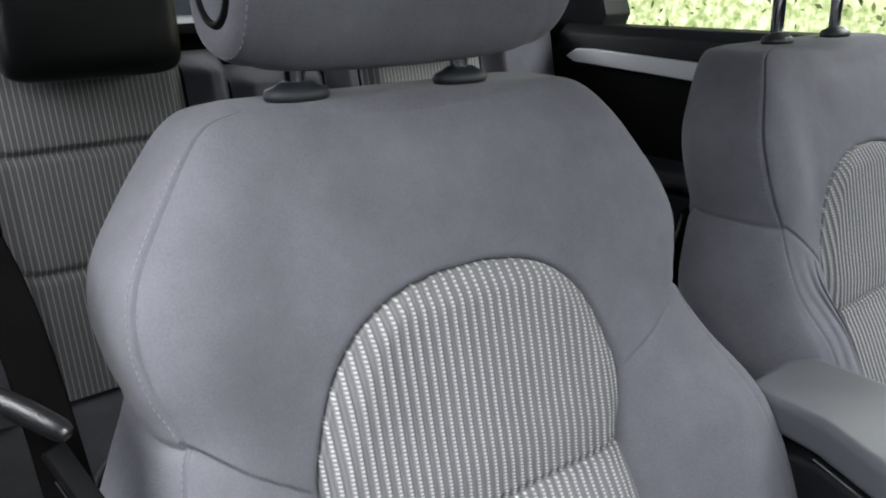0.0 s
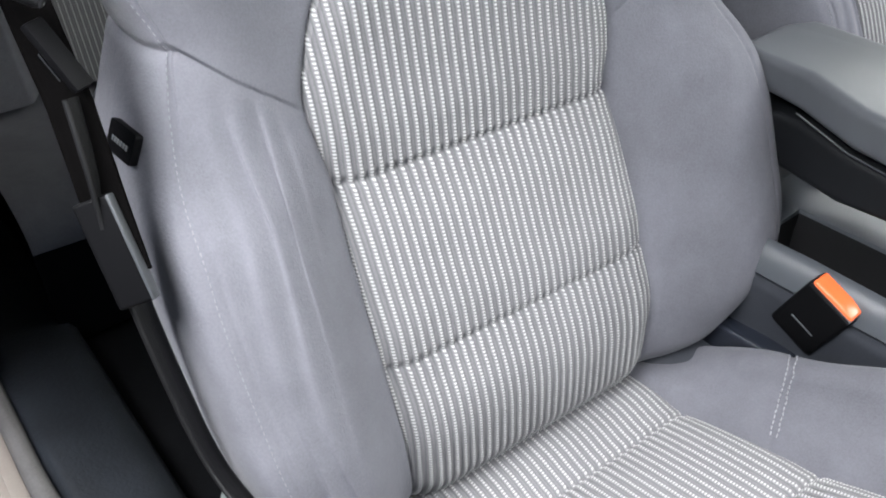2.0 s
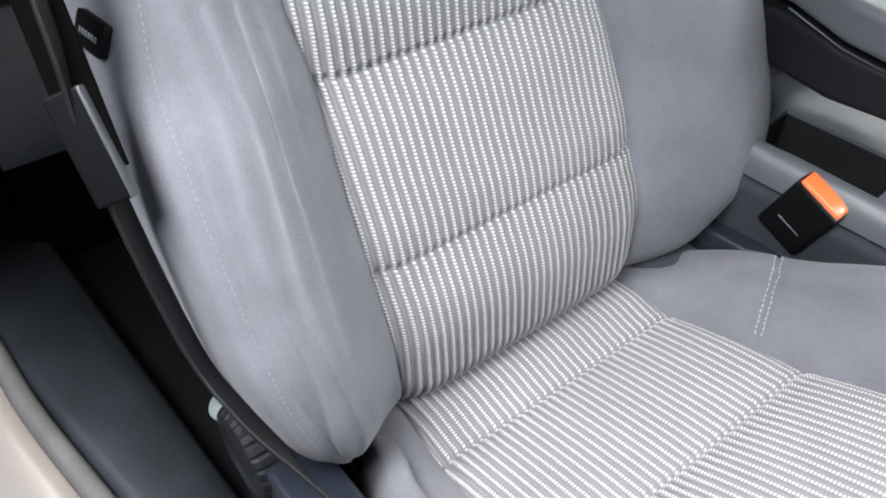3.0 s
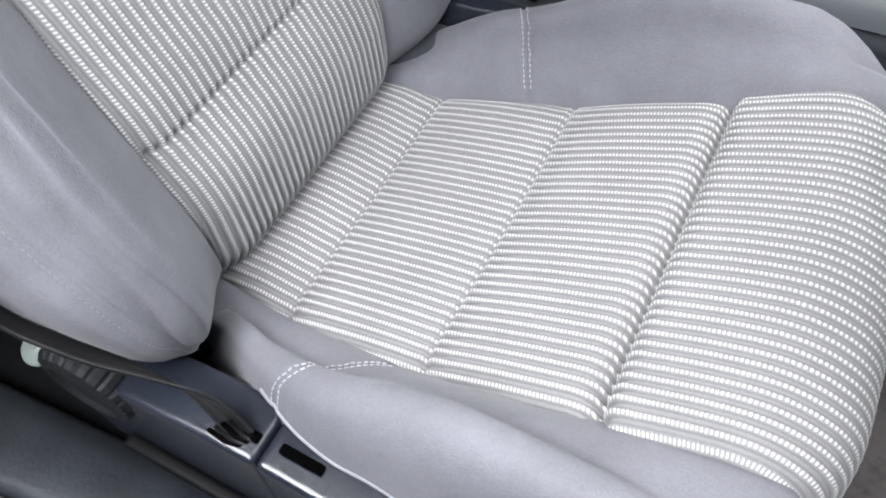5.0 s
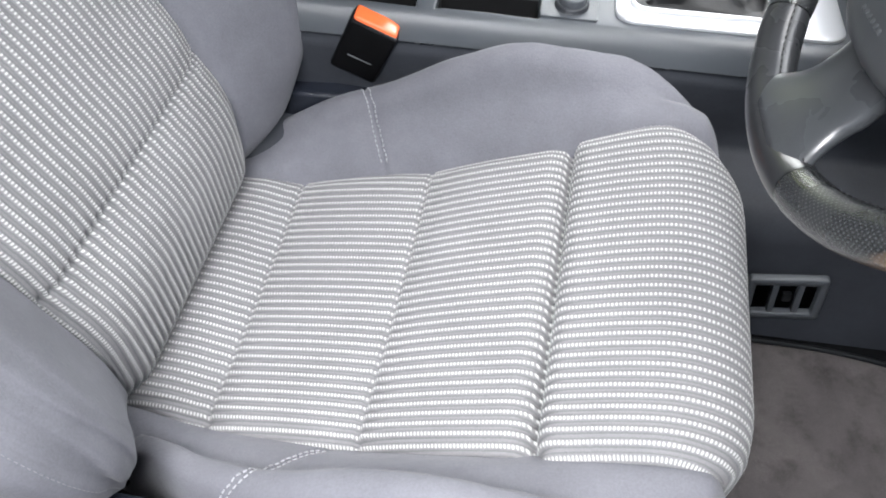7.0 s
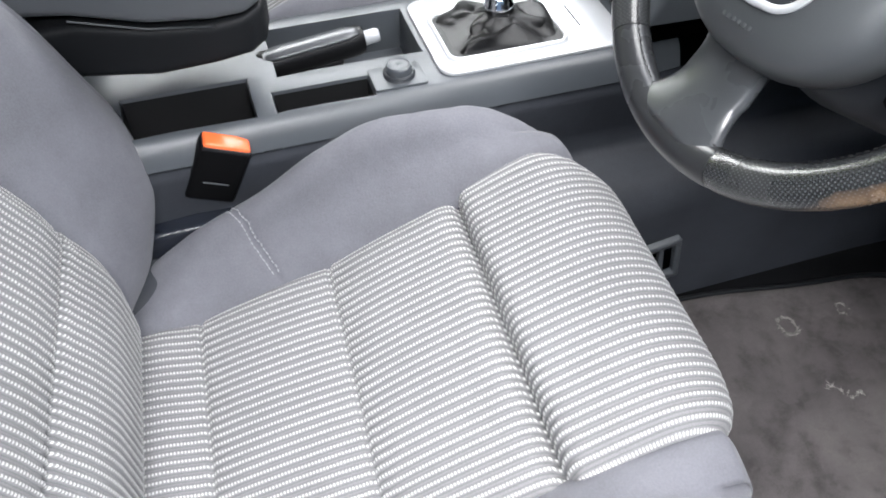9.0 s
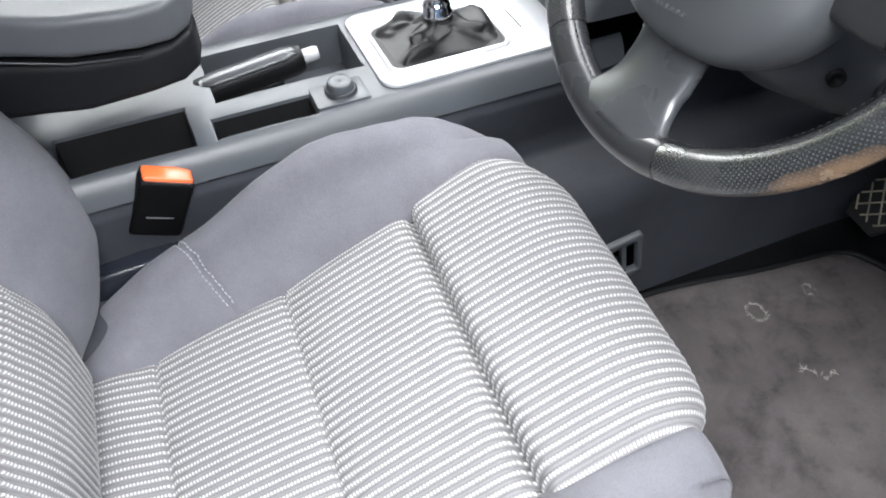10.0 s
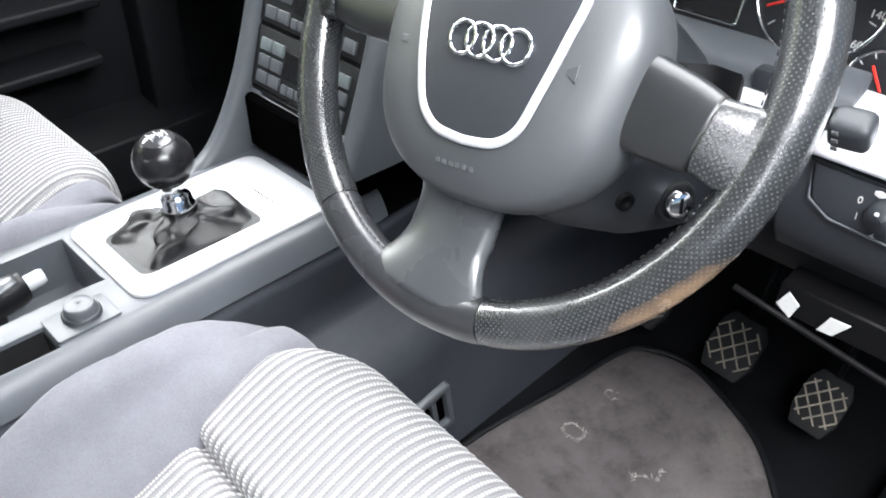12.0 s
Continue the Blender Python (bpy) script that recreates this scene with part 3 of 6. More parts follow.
def bolster_rows(side):
    X = np.r_[np.linspace(-0.05, 0.10, 26), np.linspace(0.105, 0.21, 56), np.linspace(0.215, 0.44, 40), 0.44 + 0.076 * np.sin(np.linspace(0.06, 1, 26) * math.pi / 2)]
    rows = []
    zc_of = curve([(a, b) for a, b in zip(CX[:TOP:8, 0], CX[:TOP:8, 2])])
    for x in X:
        zr, zc, p = float(ZR(x)), float(zc_of(min(x, 0.505))), float(PC(min(x, 0.511)))
        zc = zc - 0.05 * float(smooth(0.47, 0.52, x))
        k = 1 - (0.20 if side < 0 else 0.26) * float(smooth(0.40 if side < 0 else 0.36, 0.52, x)) ** 2
        k -= (1 - float(KN(x))) if side < 0 else 0.06 * float(1 - smooth(0.10, 0.26, x)) + 0.06 * float(1 - smooth(-0.05, 0.06, x))
        h = max(zr - zc, -0.012)
        zr = max(zr, zc - 0.012 - 0.03 * float(smooth(0.46, 0.516, x)))
        pts = [(p - 0.010, zc - 0.012), (p - 0.002, zc - 0.001), (p + 0.013, zc + 0.005 + 0.18 * h), (p + 0.04, zc + 0.6 * h), (0.222 * k + 0.014 * (1 - k), zr - 0.006), (0.242 * k + 0.02 * (1 - k), zr),
               (0.256 * k, zr - 0.010), (0.268 * k, zr - 0.045), (0.272 * k, max(zr - 0.12, 0.22)), (0.262 * k, 0.19)]
        P = along([(0, a, b) for a, b in pts], 44)
        P[:, 0] = x
        rows.append(P)
    V = np.array(rows)
    # cross seam with a soft groove
    ay = V[..., 1]
    xg = cross_seam(side, ay)
    g = 0.004 * np.exp(-((V[..., 0] - xg) / 0.0032) ** 2) * (ay > 0.155)
    V[..., 2] -= g
    V[..., 2] -= 0.003 * np.exp(-((V[..., 0] - 0.30) / 0.05) ** 2) * np.exp(-((ay - 0.2) / 0.02) ** 2)
    V[..., 1] *= side
    return V


def build_cushion_bolster(seat, side):
    V = bolster_rows(side)
    F = quads(V.shape[0], V.shape[1])
    if side < 0:
        F = [f[::-1] for f in F]
    ends = [tuple(range(V.shape[1])), tuple(range((V.shape[0] - 1) * V.shape[1], V.shape[0] * V.shape[1]))]
    ob = put("cushion_bolster", V, F + ends, CLOTH, seat, "padded grey cloth cushion bolster with a double-stitched cross seam")
    # two rows of stitches beside the cross seam
    lines = []
    for off in (-0.0034, 0.0034):
        P = []
        for j in range(2, 34):
            col = V[:, j]
            x = cross_seam(side, np.abs(col[:, 1])) + off
            i = int(np.argmin(np.abs(col[:, 0] - x)))
            if abs(col[i, 1]) > 0.166:
                P.append((col[i, 0], col[i, 1], col[i, 2] + 0.0006))
        lines.append(stitches(np.array(P), 0.0040, 0.0016, 0.0008))
    tagged(put("stitching", *join(*lines), SEAMTHREAD, seat, "pale double row of stitching"), kind="stuff")
    # welt along the lower edge of the cloth
    w = []
    for row in V[(30 if side < 0 else 84):-10]:
        top = np.interp(row[0, 0], (-0.03, 0.02, 0.08, 0.14, 0.22, 0.30, 0.42, 0.49), (0.318, 0.333, 0.338, 0.335, 0.322, 0.308, 0.298, 0.280)) + 0.003
        outer = row[20:]
        w.append([np.interp(-top, -outer[:, 2], outer[:, c]) if c != 2 else top for c in range(3)])
    put("welt", *tube(np.array(w), 0.0018, 8), PIPING, seat, "pale grey sewn welt")
    return ob


def superloop(a, b, n, seg):
    th = np.arange(seg) * 2 * math.pi / seg
    c, s = np.cos(th), np.sin(th)
    return np.sign(c) * np.abs(c) ** (2 / n) * a, np.sign(s) * np.abs(s) ** (2 / n) * b


def build_headrest(seat):
    cx, cz = -0.238, 1.027
    rows = []
    for t in np.linspace(-1, 1, 49):
        y = 0.158 * math.sin(t * math.pi / 2)
        k = (1 - abs(y / 0.1585) ** 7) ** (1 / 3.0)
        a, b = superloop(0.052 * (0.72 + 0.28 * k), 0.080 * (0.62 + 0.38 * k), 2.9, 44)
        g = 1 - 0.03 * math.exp(-((abs(y) - 0.128) / 0.004) ** 2)
        rows.append(np.stack([cx + a * g + 0.16 * (b * g) - 0.012 * (y / 0.17) ** 2 * -1.0, np.full(44, y + 0.006), cz - 0.004 + b * g - 0.010 * (1 - (y / 0.17) ** 2)], 1))
    V = np.array(rows)
    F = quads(49, 44, False, True) + [tuple(range(44)), tuple(48 * 44 + k for k in range(44))[::-1]]
    head = put("headrest", V, F, CLOTH, seat, "rounded grey cloth headrest")
    P = np.concatenate([V[5], V[5][:1]])
    tagged(put("stitching", *stitches(P, 0.004, 0.0025, 0.0007), THREAD, head, "pale seam stitching"), kind="stuff")
    for side in (-1, 1):
        m = Matrix.Translation((cx + 0.012, side * 0.1535 + 0.006, cz - 0.026)) @ Matrix.Rotation(radians(-90 * side), 4, "X")
        put("end_ring", *lathe([(0.029, -0.012), (0.031, 0.003), (0.0285, 0.0075), (0.025, 0.0075), (0.0235, 0.003), (0.0215, -0.002), (0.008, -0.004)], 32, m), BLACK, head, "black recessed end cap")
        m2 = m @ Matrix.Translation((0, 0, -0.003))
        put("end_disc", *lathe([(0.0205, -0.006), (0.0205, 0.003), (0.017, 0.0055), (0.004, 0.007)], 32, m2), PLASTIC, head, "grey domed disc")
        y = 0.080 * side - 0.008
        put("headrest_post", *tube([(-0.236, y, 0.86), (-0.238, y, 0.93), (-0.240, y, 1.02)], 0.0085, 16, up=(1, 0, 0)), CHROME, seat, "chrome headrest post")
        ring = lathe([(0.0, 0.0), (0.026, 0.0), (0.0275, 0.003), (0.026, 0.007), (0.018, 0.0095), (0.013, 0.012), (0.0085, 0.012), (0.0, 0.012)], 32)
        R = ring[0] * np.array([0.66, 1.0, 1.15]) + np.array([-0.236, y, 0.9155])
        put("post_collar", R, ring[1], PLASTIC, seat, "dark oval plastic post collar")


def build_seat_base(seat):
    # hard shell behind the backrest
    rows = []
    for z in np.linspace(0.24, 0.70, 30):
        w = float(BW(z)) - 0.016 - 0.03 * float(smooth(0.62, 0.70, z))
        y = np.linspace(-w, w, 24)
        x = BX(z) - 2 * BD(z) - 0.052 - 0.012 * (1 - (y / w) ** 4)
        rows.append(np.stack([x, y, np.full(24, z)], 1))
    put("back_shell", np.array(rows), [f[::-1] for f in quads(30, 24)], SOFT, seat, "dark moulded back shell")
    for side in (0, -1):
        put("shell_edge", *tube(np.array(rows)[3:, side] + np.array([0.010, -0.006 if side == 0 else 0.006, 0]), 0.0028, 8), PLASTIC, seat, "grey raised shell edge")
    # steel frame and rails below the cushion
    part("cushion_pan", box((-0.02, -0.20, 0.17), (0.46, 0.20, 0.26), 0.015), BLACK, seat, "black cushion pan")
    for side in (-1, 1):
        y = 0.205 * side
        part("seat_rail", box((-0.14, y - 0.018, 0.095), (0.46, y + 0.018, 0.125), 0.004), BLACK, seat, "dark steel runner")
        for x in (-0.02, 0.38):
            part("seat_foot", box((x - 0.03, y - 0.014, 0.12), (x + 0.03, y + 0.014, 0.20), 0.005), BLACK, seat)
        # side trim that sweeps up beside the cushion, with a slot in its shelf
        prof = [(-0.085, 0.235), (-0.065, 0.285), (-0.03, 0.318), (0.02, 0.333), (0.08, 0.338), (0.1385, 0.335)]
        back = prof + [(0.1385, 0.165), (0.02, 0.155), (-0.06, 0.175)]
        front = [(0.140, 0.335), (0.22, 0.322), (0.30, 0.308), (0.42, 0.298), (0.475, 0.288), (0.492, 0.262), (0.49, 0.20), (0.40, 0.155), (0.140, 0.155)]
        lo, hi = sorted((0.236 * side, 0.288 * side))
        part("side_trim", prism(back, lo, hi, "y", 0.007, 4), TRIMSIDE, seat, "bluish grey moulded plastic side trim")
        part("side_trim_front", prism(front, lo, hi, "y", 0.007, 4), TRIMSIDE, seat, "bluish grey moulded plastic side trim")
        for x0, x1, yy, z in ((0.106, 0.134, 0.2690, 0.3365), (0.1505, 0.1875, 0.2670, 0.3318)):
            sm = Matrix.Translation(((x0 + x1) / 2, yy * side, z)) @ Matrix.Rotation(radians(2 if x0 < 0.14 else 9), 4, "Y")
            # solid block coloured as the slot's shade
            part("trim_slot", box((-(x1 - x0) / 2, -0.0042, -0.004), ((x1 - x0) / 2, 0.0042, 0.0022), 0.002, 2), RECESS_SHADE, seat, "near-black block painting the shade of a trim slot", m=sm)
        part("trim_lip", prism([(-0.035, 0.20), (0.14, 0.185), (0.145, 0.195), (-0.03, 0.212)], *sorted((0.288 * side, 0.302 * side)), "y", 0.005, 3), BLACK, seat, "dark raised lip")
        part("height_lever", prism([(0.255, 0.262), (0.29, 0.274), (0.44, 0.268), (0.462, 0.255), (0.44, 0.240), (0.30, 0.238)], *sorted((0.289 * side, 0.310 * side)), "y", 0.006, 3), TRIMSIDE, seat, "grey plastic height lever")
        # recliner wheel with a milled edge
        prof = [(0.0, -0.012), (0.043, -0.012), (0.046, -0.006), (0.046, 0.012), (0.043, 0.017), (0.034, 0.020), (0.030, 0.016), (0.0, 0.014)]
        v, f = lathe(prof, 96)
        ang = np.arctan2(v[:, 1], v[:, 0])
        rad = np.hypot(v[:, 0], v[:, 1])
        k = np.where(rad > 0.042, 1 - 0.035 * (np.cos(ang * 24) > 0.2), 1.0)
        v[:, 0] *= k
        v[:, 1] *= k
        m = Matrix.Translation((-0.034, side * 0.276, 0.306)) @ Matrix.Rotation(radians(-90 * side), 4, "X")
        v = v @ np.array(m.to_3x3()).T + np.array(m.translation)
        put("recliner_wheel", v, f, SOFT, seat, "ribbed dark plastic recliner wheel", smooth=False)


def front_seat():
    seat = thing("car_seat", (0.2, 0.005, 0.095), "grey cloth driver's seat with striped centre panels beside the open door", "car seat", "front seats", rz=-3.2)
    base = np.array(seat["base"])
    seat["base"] = tuple(base - np.array([0, 0.005, 0]))
    build_backrest(seat)
    build_back_panel(seat)
    build_cushion_panel(seat)
    build_cushion_bolster(seat, -1)
    build_cushion_bolster(seat, 1)
    build_headrest(seat)
    build_seat_base(seat)
    return seat


driver = front_seat()
passenger = copy_thing(driver, pose(0.2, 0.745, 0.095, 0, 0, 0))
tagged(passenger, "grey cloth passenger seat with striped centre panels beyond the console")
for ob in passenger.children:
    if ob.name.startswith("headrest") and "post" not in ob.name:
        ob.location.z += 0.035
# airbag tag sewn into the driver's bolster
tu, tv, tc = Vector((0.0375, 0.0025, -0.0005)), Vector((0.0125, -0.0075, -0.0165)), Vector((-0.1415, -0.2595, 0.664))
tn = tv.cross(tu).normalized()
tw, th_ = tu.length, (tv - tu * (tv.dot(tu) / tu.length_squared)).length
tu.normalize()
tagm = Matrix.Translation(tc) @ Matrix((tu, tn.cross(tu), tn)).transposed().to_4x4()
tagm = driver.matrix_basis.inverted() @ tagm
tagm = Matrix.Translation(Vector(driver["base"])) @ tagm
tag = part("airbag_tag", prism(rounded(0, 0, tw, th_ + 0.004, 0.003), -0.004, 0.0018, "z", 0.0008, 2), BLACK, driver, "black airbag tag with raised marks", m=tagm)
for k in range(6):
    part("tag_mark", box((-0.012 + 0.0042 * k, -0.003, 0.0016), (-0.0092 + 0.0042 * k, 0.001, 0.0024), 0.0004, 1), EMBOSS, tag, "faint raised mark", m=tagm)

# ---- centre console ----
CTOP = 0.440


def holed_plate(xb, yb, zf, holes, depths):
    """A sheet over a grid of breaks with sunk pockets. holes: (x0, x1, y0, y1)."""
    bm = bmesh.new()
    vs = {(i, j): bm.verts.new((x, y, zf(x, y))) for i, x in enumerate(xb) for j, y in enumerate(yb)}
    gone = set()
    rims = []
    for h, d in zip(holes, depths):
        for i in range(len(xb) - 1):
            for j in range(len(yb) - 1):
                cx, cy = (xb[i] + xb[i + 1]) / 2, (yb[j] + yb[j + 1]) / 2
                if h[0] < cx < h[1] and h[2] < cy < h[3]:
                    gone.add((i, j))
    for i in range(len(xb) - 1):
        for j in range(len(yb) - 1):
            if (i, j) not in gone:
                bm.faces.new((vs[i, j], vs[i + 1, j], vs[i + 1, j + 1], vs[i, j + 1]))
    for h, d in zip(holes, depths):
        ii = [i for i, x in enumerate(xb) if h[0] - 1e-6 <= x <= h[1] + 1e-6]
        jj = [j for j, y in enumerate(yb) if h[2] - 1e-6 <= y <= h[3] + 1e-6]
        loop = [(i, jj[0]) for i in ii] + [(ii[-1], j) for j in jj[1:]] + [(i, jj[-1]) for i in ii[-2::-1]] + [(ii[0], j) for j in jj[-2:0:-1]]
        low = [bm.verts.new(vs[k].co - Vector((0, 0, d))) for k in loop]
        n = len(loop)
        for k in range(n):
            bm.faces.new((vs[loop[k]], vs[loop[(k + 1) % n]], low[(k + 1) % n], low[k]))
            e = bm.edges.get((vs[loop[k]], vs[loop[(k + 1) % n]]))
            rims.append(e)
        bm.faces.new(low)
    for v in [v for v in bm.verts if not v.link_faces]:
        bm.verts.remove(v)
    bmesh.ops.bevel(bm, geom=[e for e in rims if e.is_valid], offset=0.003, segments=2, profile=0.5, affect="EDGES", clamp_overlap=True)
    return bm


def ring_plate(outer, inner, z0, z1, lip=0.002):
    """A flat frame between two outlines with a rounded rim."""
    n = len(outer)
    o, i = np.array(outer), np.array(inner)
    co, ci = o.mean(0), i.mean(0)

    def inset(p, c, d):
        v = p - c
        return p - v / np.linalg.norm(v, axis=1)[:, None] * d
    loops = [(o, z0), (o, z1 - lip), (inset(o, co, lip), z1), (inset(i, ci, -lip), z1), (i, z1 - lip), (i, z0 - 0.004)]
    V = np.concatenate([np.c_[p, np.full(n, z)] for p, z in loops])
    F = quads(len(loops), n, False, True)
    return V, F


console = thing("centre_console", (0.2, 0.375, 0.10), "dark grey plastic centre console with open trays between the seats", "console")


def console_z(x, y):
    roll = min((y - 0.265) * 1.25, 0.492 - y)
    drop = 0.0 if roll > 0.03 else 0.030 * (1 - max(roll, 0) / 0.03) ** 2.2
    return CTOP - drop + 0.010 * float(smooth(0.60, 0.75, x))


xb = sorted(set([-0.30, -0.2, -0.1, 0.0, 0.046, 0.1, 0.182, 0.204, 0.215, 0.26, 0.312, 0.35, 0.384, 0.41, 0.5, 0.56, 0.60, 0.64, 0.68]))
yb = [0.265, 0.2665, 0.2685, 0.272, 0.277, 0.282, 0.288, 0.324, 0.352, 0.357, 0.40, 0.447, 0.462, 0.471, 0.478, 0.484, 0.488, 0.4905, 0.492]
part("console_top", holed_plate(xb, yb, console_z, [(0.046, 0.182, 0.288, 0.357), (0.204, 0.312, 0.288, 0.324), (0.215, 0.384, 0.352, 0.447)], [0.075, 0.06, 0.055]),
     CONSOLE, console, "dark grey console top with sunk trays")
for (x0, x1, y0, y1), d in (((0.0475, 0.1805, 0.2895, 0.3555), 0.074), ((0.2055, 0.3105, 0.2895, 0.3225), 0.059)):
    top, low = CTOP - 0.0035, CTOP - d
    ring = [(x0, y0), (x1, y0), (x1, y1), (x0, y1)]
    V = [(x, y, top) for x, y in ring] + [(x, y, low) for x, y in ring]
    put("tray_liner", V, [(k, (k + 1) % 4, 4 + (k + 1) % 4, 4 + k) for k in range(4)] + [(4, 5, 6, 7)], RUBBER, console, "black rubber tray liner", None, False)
for side, y0 in ((-1, 0.2655), (1, 0.4915)):
    rows = []
    for x in np.linspace(-0.30, 1.2 if side < 0 else 0.74, 56):
        prof = [(0.0, 0.4085), (0.0015, 0.405), (-0.0015, 0.401), (-0.001, 0.39), (0.004, 0.34), (0.006, 0.31), (-0.002, 0.302), (-0.05, 0.296), (-0.078, 0.286), (-0.086, 0.25), (-0.090, 0.18), (-0.099, 0.09)]
        rows.append([(x, y0 + (d if side < 0 else -d), z + 0.01 * float(smooth(0.60, 0.75, x)) * (z > 0.38)) for d, z in prof])
    V = np.array(rows)
    put("console_side", V, quads(*V.shape[:2]), SOFT if side > 0 else TUNNEL, console, "dark plastic side cladding")
# tunnel further forward
rows = []
for x in np.linspace(0.74, 1.30, 16):
    k = float(smooth(0.74, 1.15, x))
    prof = [(0.2705, 0.418), (0.2745, 0.34), (0.2765, 0.30), (0.2685, 0.292), (0.2205, 0.286), (0.1935 - 0.01 * k, 0.276), (0.1855 - 0.01 * k, 0.25), (0.1735 - 0.01 * k, 0.09)]
    rows.append([(x, y, z) for y, z in prof])
V = np.array(rows)
put("tunnel_cladding", V, quads(*V.shape[:2]), TUNNEL, console, "dark tunnel side cladding")

# gear surround, gaiter and lever
surround = thing("gear_lever", (0.487, 0.372, CTOP), "chrome-necked ball gear lever in a black leather gaiter and silver surround", "gear lever")
outer = rounded(0.5085, 0.372, 0.236, 0.160, 0.020)
inner = rounded(0.4815, 0.3635, 0.151, 0.103, 0.016)
put("surround_plate", *ring_plate(outer, inner, CTOP + 0.0005, CTOP + 0.0045, 0.0012), ALU, surround, "silver satin metal surround plate")
put("gaiter_frame", *ring_plate(rounded(0.4815, 0.3635, 0.150, 0.102, 0.016), rounded(0.4815, 0.3635, 0.141, 0.093, 0.013), CTOP + 0.002, CTOP + 0.0075, 0.002), SILVER, surround, "raised silver gaiter frame")
part("plate_slot", box((0.578, 0.340, CTOP + 0.0035), (0.5805, 0.388, CTOP + 0.005), 0.0004, 1), BLACK, surround, "thin dark slot")
rows = []
for t in np.linspace(0, 1, 26):
    a, b = superloop(0.0535 * (1 - t) ** 1.05 + 0.0165, 0.0295 * (1 - t) ** 1.05 + 0.0165, 5 - 3 * t, 80)
    th = np.arange(80) * 2 * math.pi / 80
    fold = math.sin(math.pi * t) * (0.008 * np.sin(th * 3 + 3.2 * t + 0.4) + 0.005 * np.sin(th * 5 - 5 * t + 1.0) + 0.003 * np.sin(th * 8 + 9 * t))
    k = 1 + fold / (np.hypot(a, b) + 1e-6)
    z = CTOP + 0.0035 + 0.020 * t ** 1.6 + 0.004 * math.sin(math.pi * min(1, t * 1.6)) * (1.0 + 0.9 * np.sin(th * 3 + 1)) + 0.5 * np.abs(fold)
    rows.append(np.stack([0.4815 + 0.0055 * t + a * k, 0.3635 + 0.0085 * t + b * k, z], 1))
part("gaiter_base", prism(rounded(0.4815, 0.3635, 0.1405, 0.0925, 0.013), CTOP + 0.0002, CTOP + 0.0050, "z", 0, 1), LEATHER, surround, "black leather skirt of the gaiter")
V = np.array(rows)
put("gaiter", V, quads(26, 80, False, True), LEATHER, surround, "creased black leather gaiter")
m = pose(0.486, 0.373, CTOP + 0.026, -6, -3, 0)
put("lever_neck", *lathe([(0.017, -0.014), (0.017, 0.0), (0.0185, 0.001), (0.0185, 0.006), (0.0165, 0.008), (0.0165, 0.014), (0.0145, 0.017), (0.0125, 0.020), (0.0122, 0.026), (0.0135, 0.032), (0.0150, 0.036)], 32, m), CHROME, surround, "polished chrome neck")
ballm = m @ Matrix.Translation((0, 0, 0.057))
prof = [(0.0305 * math.sin(a), -0.0305 * math.cos(a)) for a in np.linspace(0.5, math.pi - 0.02, 28)]
knob_ball = put("gear_knob", *lathe(prof, 40, ballm), GLOSS, surround, "glossy black ball knob")
capm = ballm @ Matrix.Rotation(radians(10), 4, "X")
put("knob_cap", *lathe([(0.0170, 0.0245), (0.0170, 0.0258), (0.0155, 0.0270), (0.011, 0.0293), (0.005, 0.0308), (0.0005, 0.0311)], 32, capm), CAPGLOSS, knob_ball, "polished dark shift pattern cap")
for (x0, y0, x1, y1) in ((-0.008, -0.007, -0.008, 0.007), (0.0, -0.007, 0.0, 0.007), (0.008, -0.007, 0.008, 0.007), (-0.008, 0, 0.008, 0)):
    a = capm @ Vector((x0, y0, 0.0305 - 14 * (x0 * x0 + y0 * y0)))
    b = capm @ Vector((x1, y1, 0.0305 - 14 * (x1 * x1 + y1 * y1)))
    c = capm @ Vector(((x0 + x1) / 2, (y0 + y1) / 2, 0.0315 - 14 * ((x0 + x1) ** 2 + (y0 + y1) ** 2) / 4))
    put("shift_mark", *tube([a, c, b], 0.0008, 6, up=(0.2, 0.9, 0.3)), WHITE, knob_ball)

# handbrake
GRIPCAP = grained("satin_grip_cap", (0.085, 0.088, 0.094), 0.30, 900.0, 10.0, 0.08, 0.1, 0.3)
brake = thing("handbrake", (0.24, 0.402, CTOP - 0.05), "black handbrake lever with a chrome strip and button, lowered", "handbrake")
path = along([(0.195, 0.398, 0.422), (0.225, 0.398, 0.426), (0.27, 0.399, 0.431), (0.312, 0.401, 0.435), (0.326, 0.402, 0.436)], 30)
rad = np.interp(np.linspace(0, 1, 30), [0, 0.1, 0.5, 0.92, 1.0], [0.012, 0.017, 0.0165, 0.0165, 0.014])
put("grip", *tube(path, rad, 20, flat=(0.95, 1.12)), LEATHER, brake, "black moulded grip")
strip = path[3:-2] + np.array([0, -0.004, 0.0155])
put("chrome_strip", *tube(strip, np.interp(np.linspace(0, 1, len(strip)), [0, 0.1, 0.9, 1], [0.004, 0.0068, 0.0066, 0.004]), 16, flat=(1.9, 0.75)), GRIPCAP, brake, "chrome strip along the grip")
put("release_button", *lathe([(0.0085, -0.004), (0.0085, 0.014), (0.007, 0.018), (0.001, 0.0185)], 24, look((0.328, 0.402, 0.4365), (0.29, 0.402, 0.433))), ALU, brake, "chrome release button")
part("boot", box((0.222, 0.386, 0.385), (0.30, 0.416, 0.425), 0.010, 3), LEATHER, brake, "black boot below the lever")

# lighter socket
lighter = thing("lighter_socket", (0.343, 0.311, CTOP), "round black lighter plug in a grey square plate", "lighter")
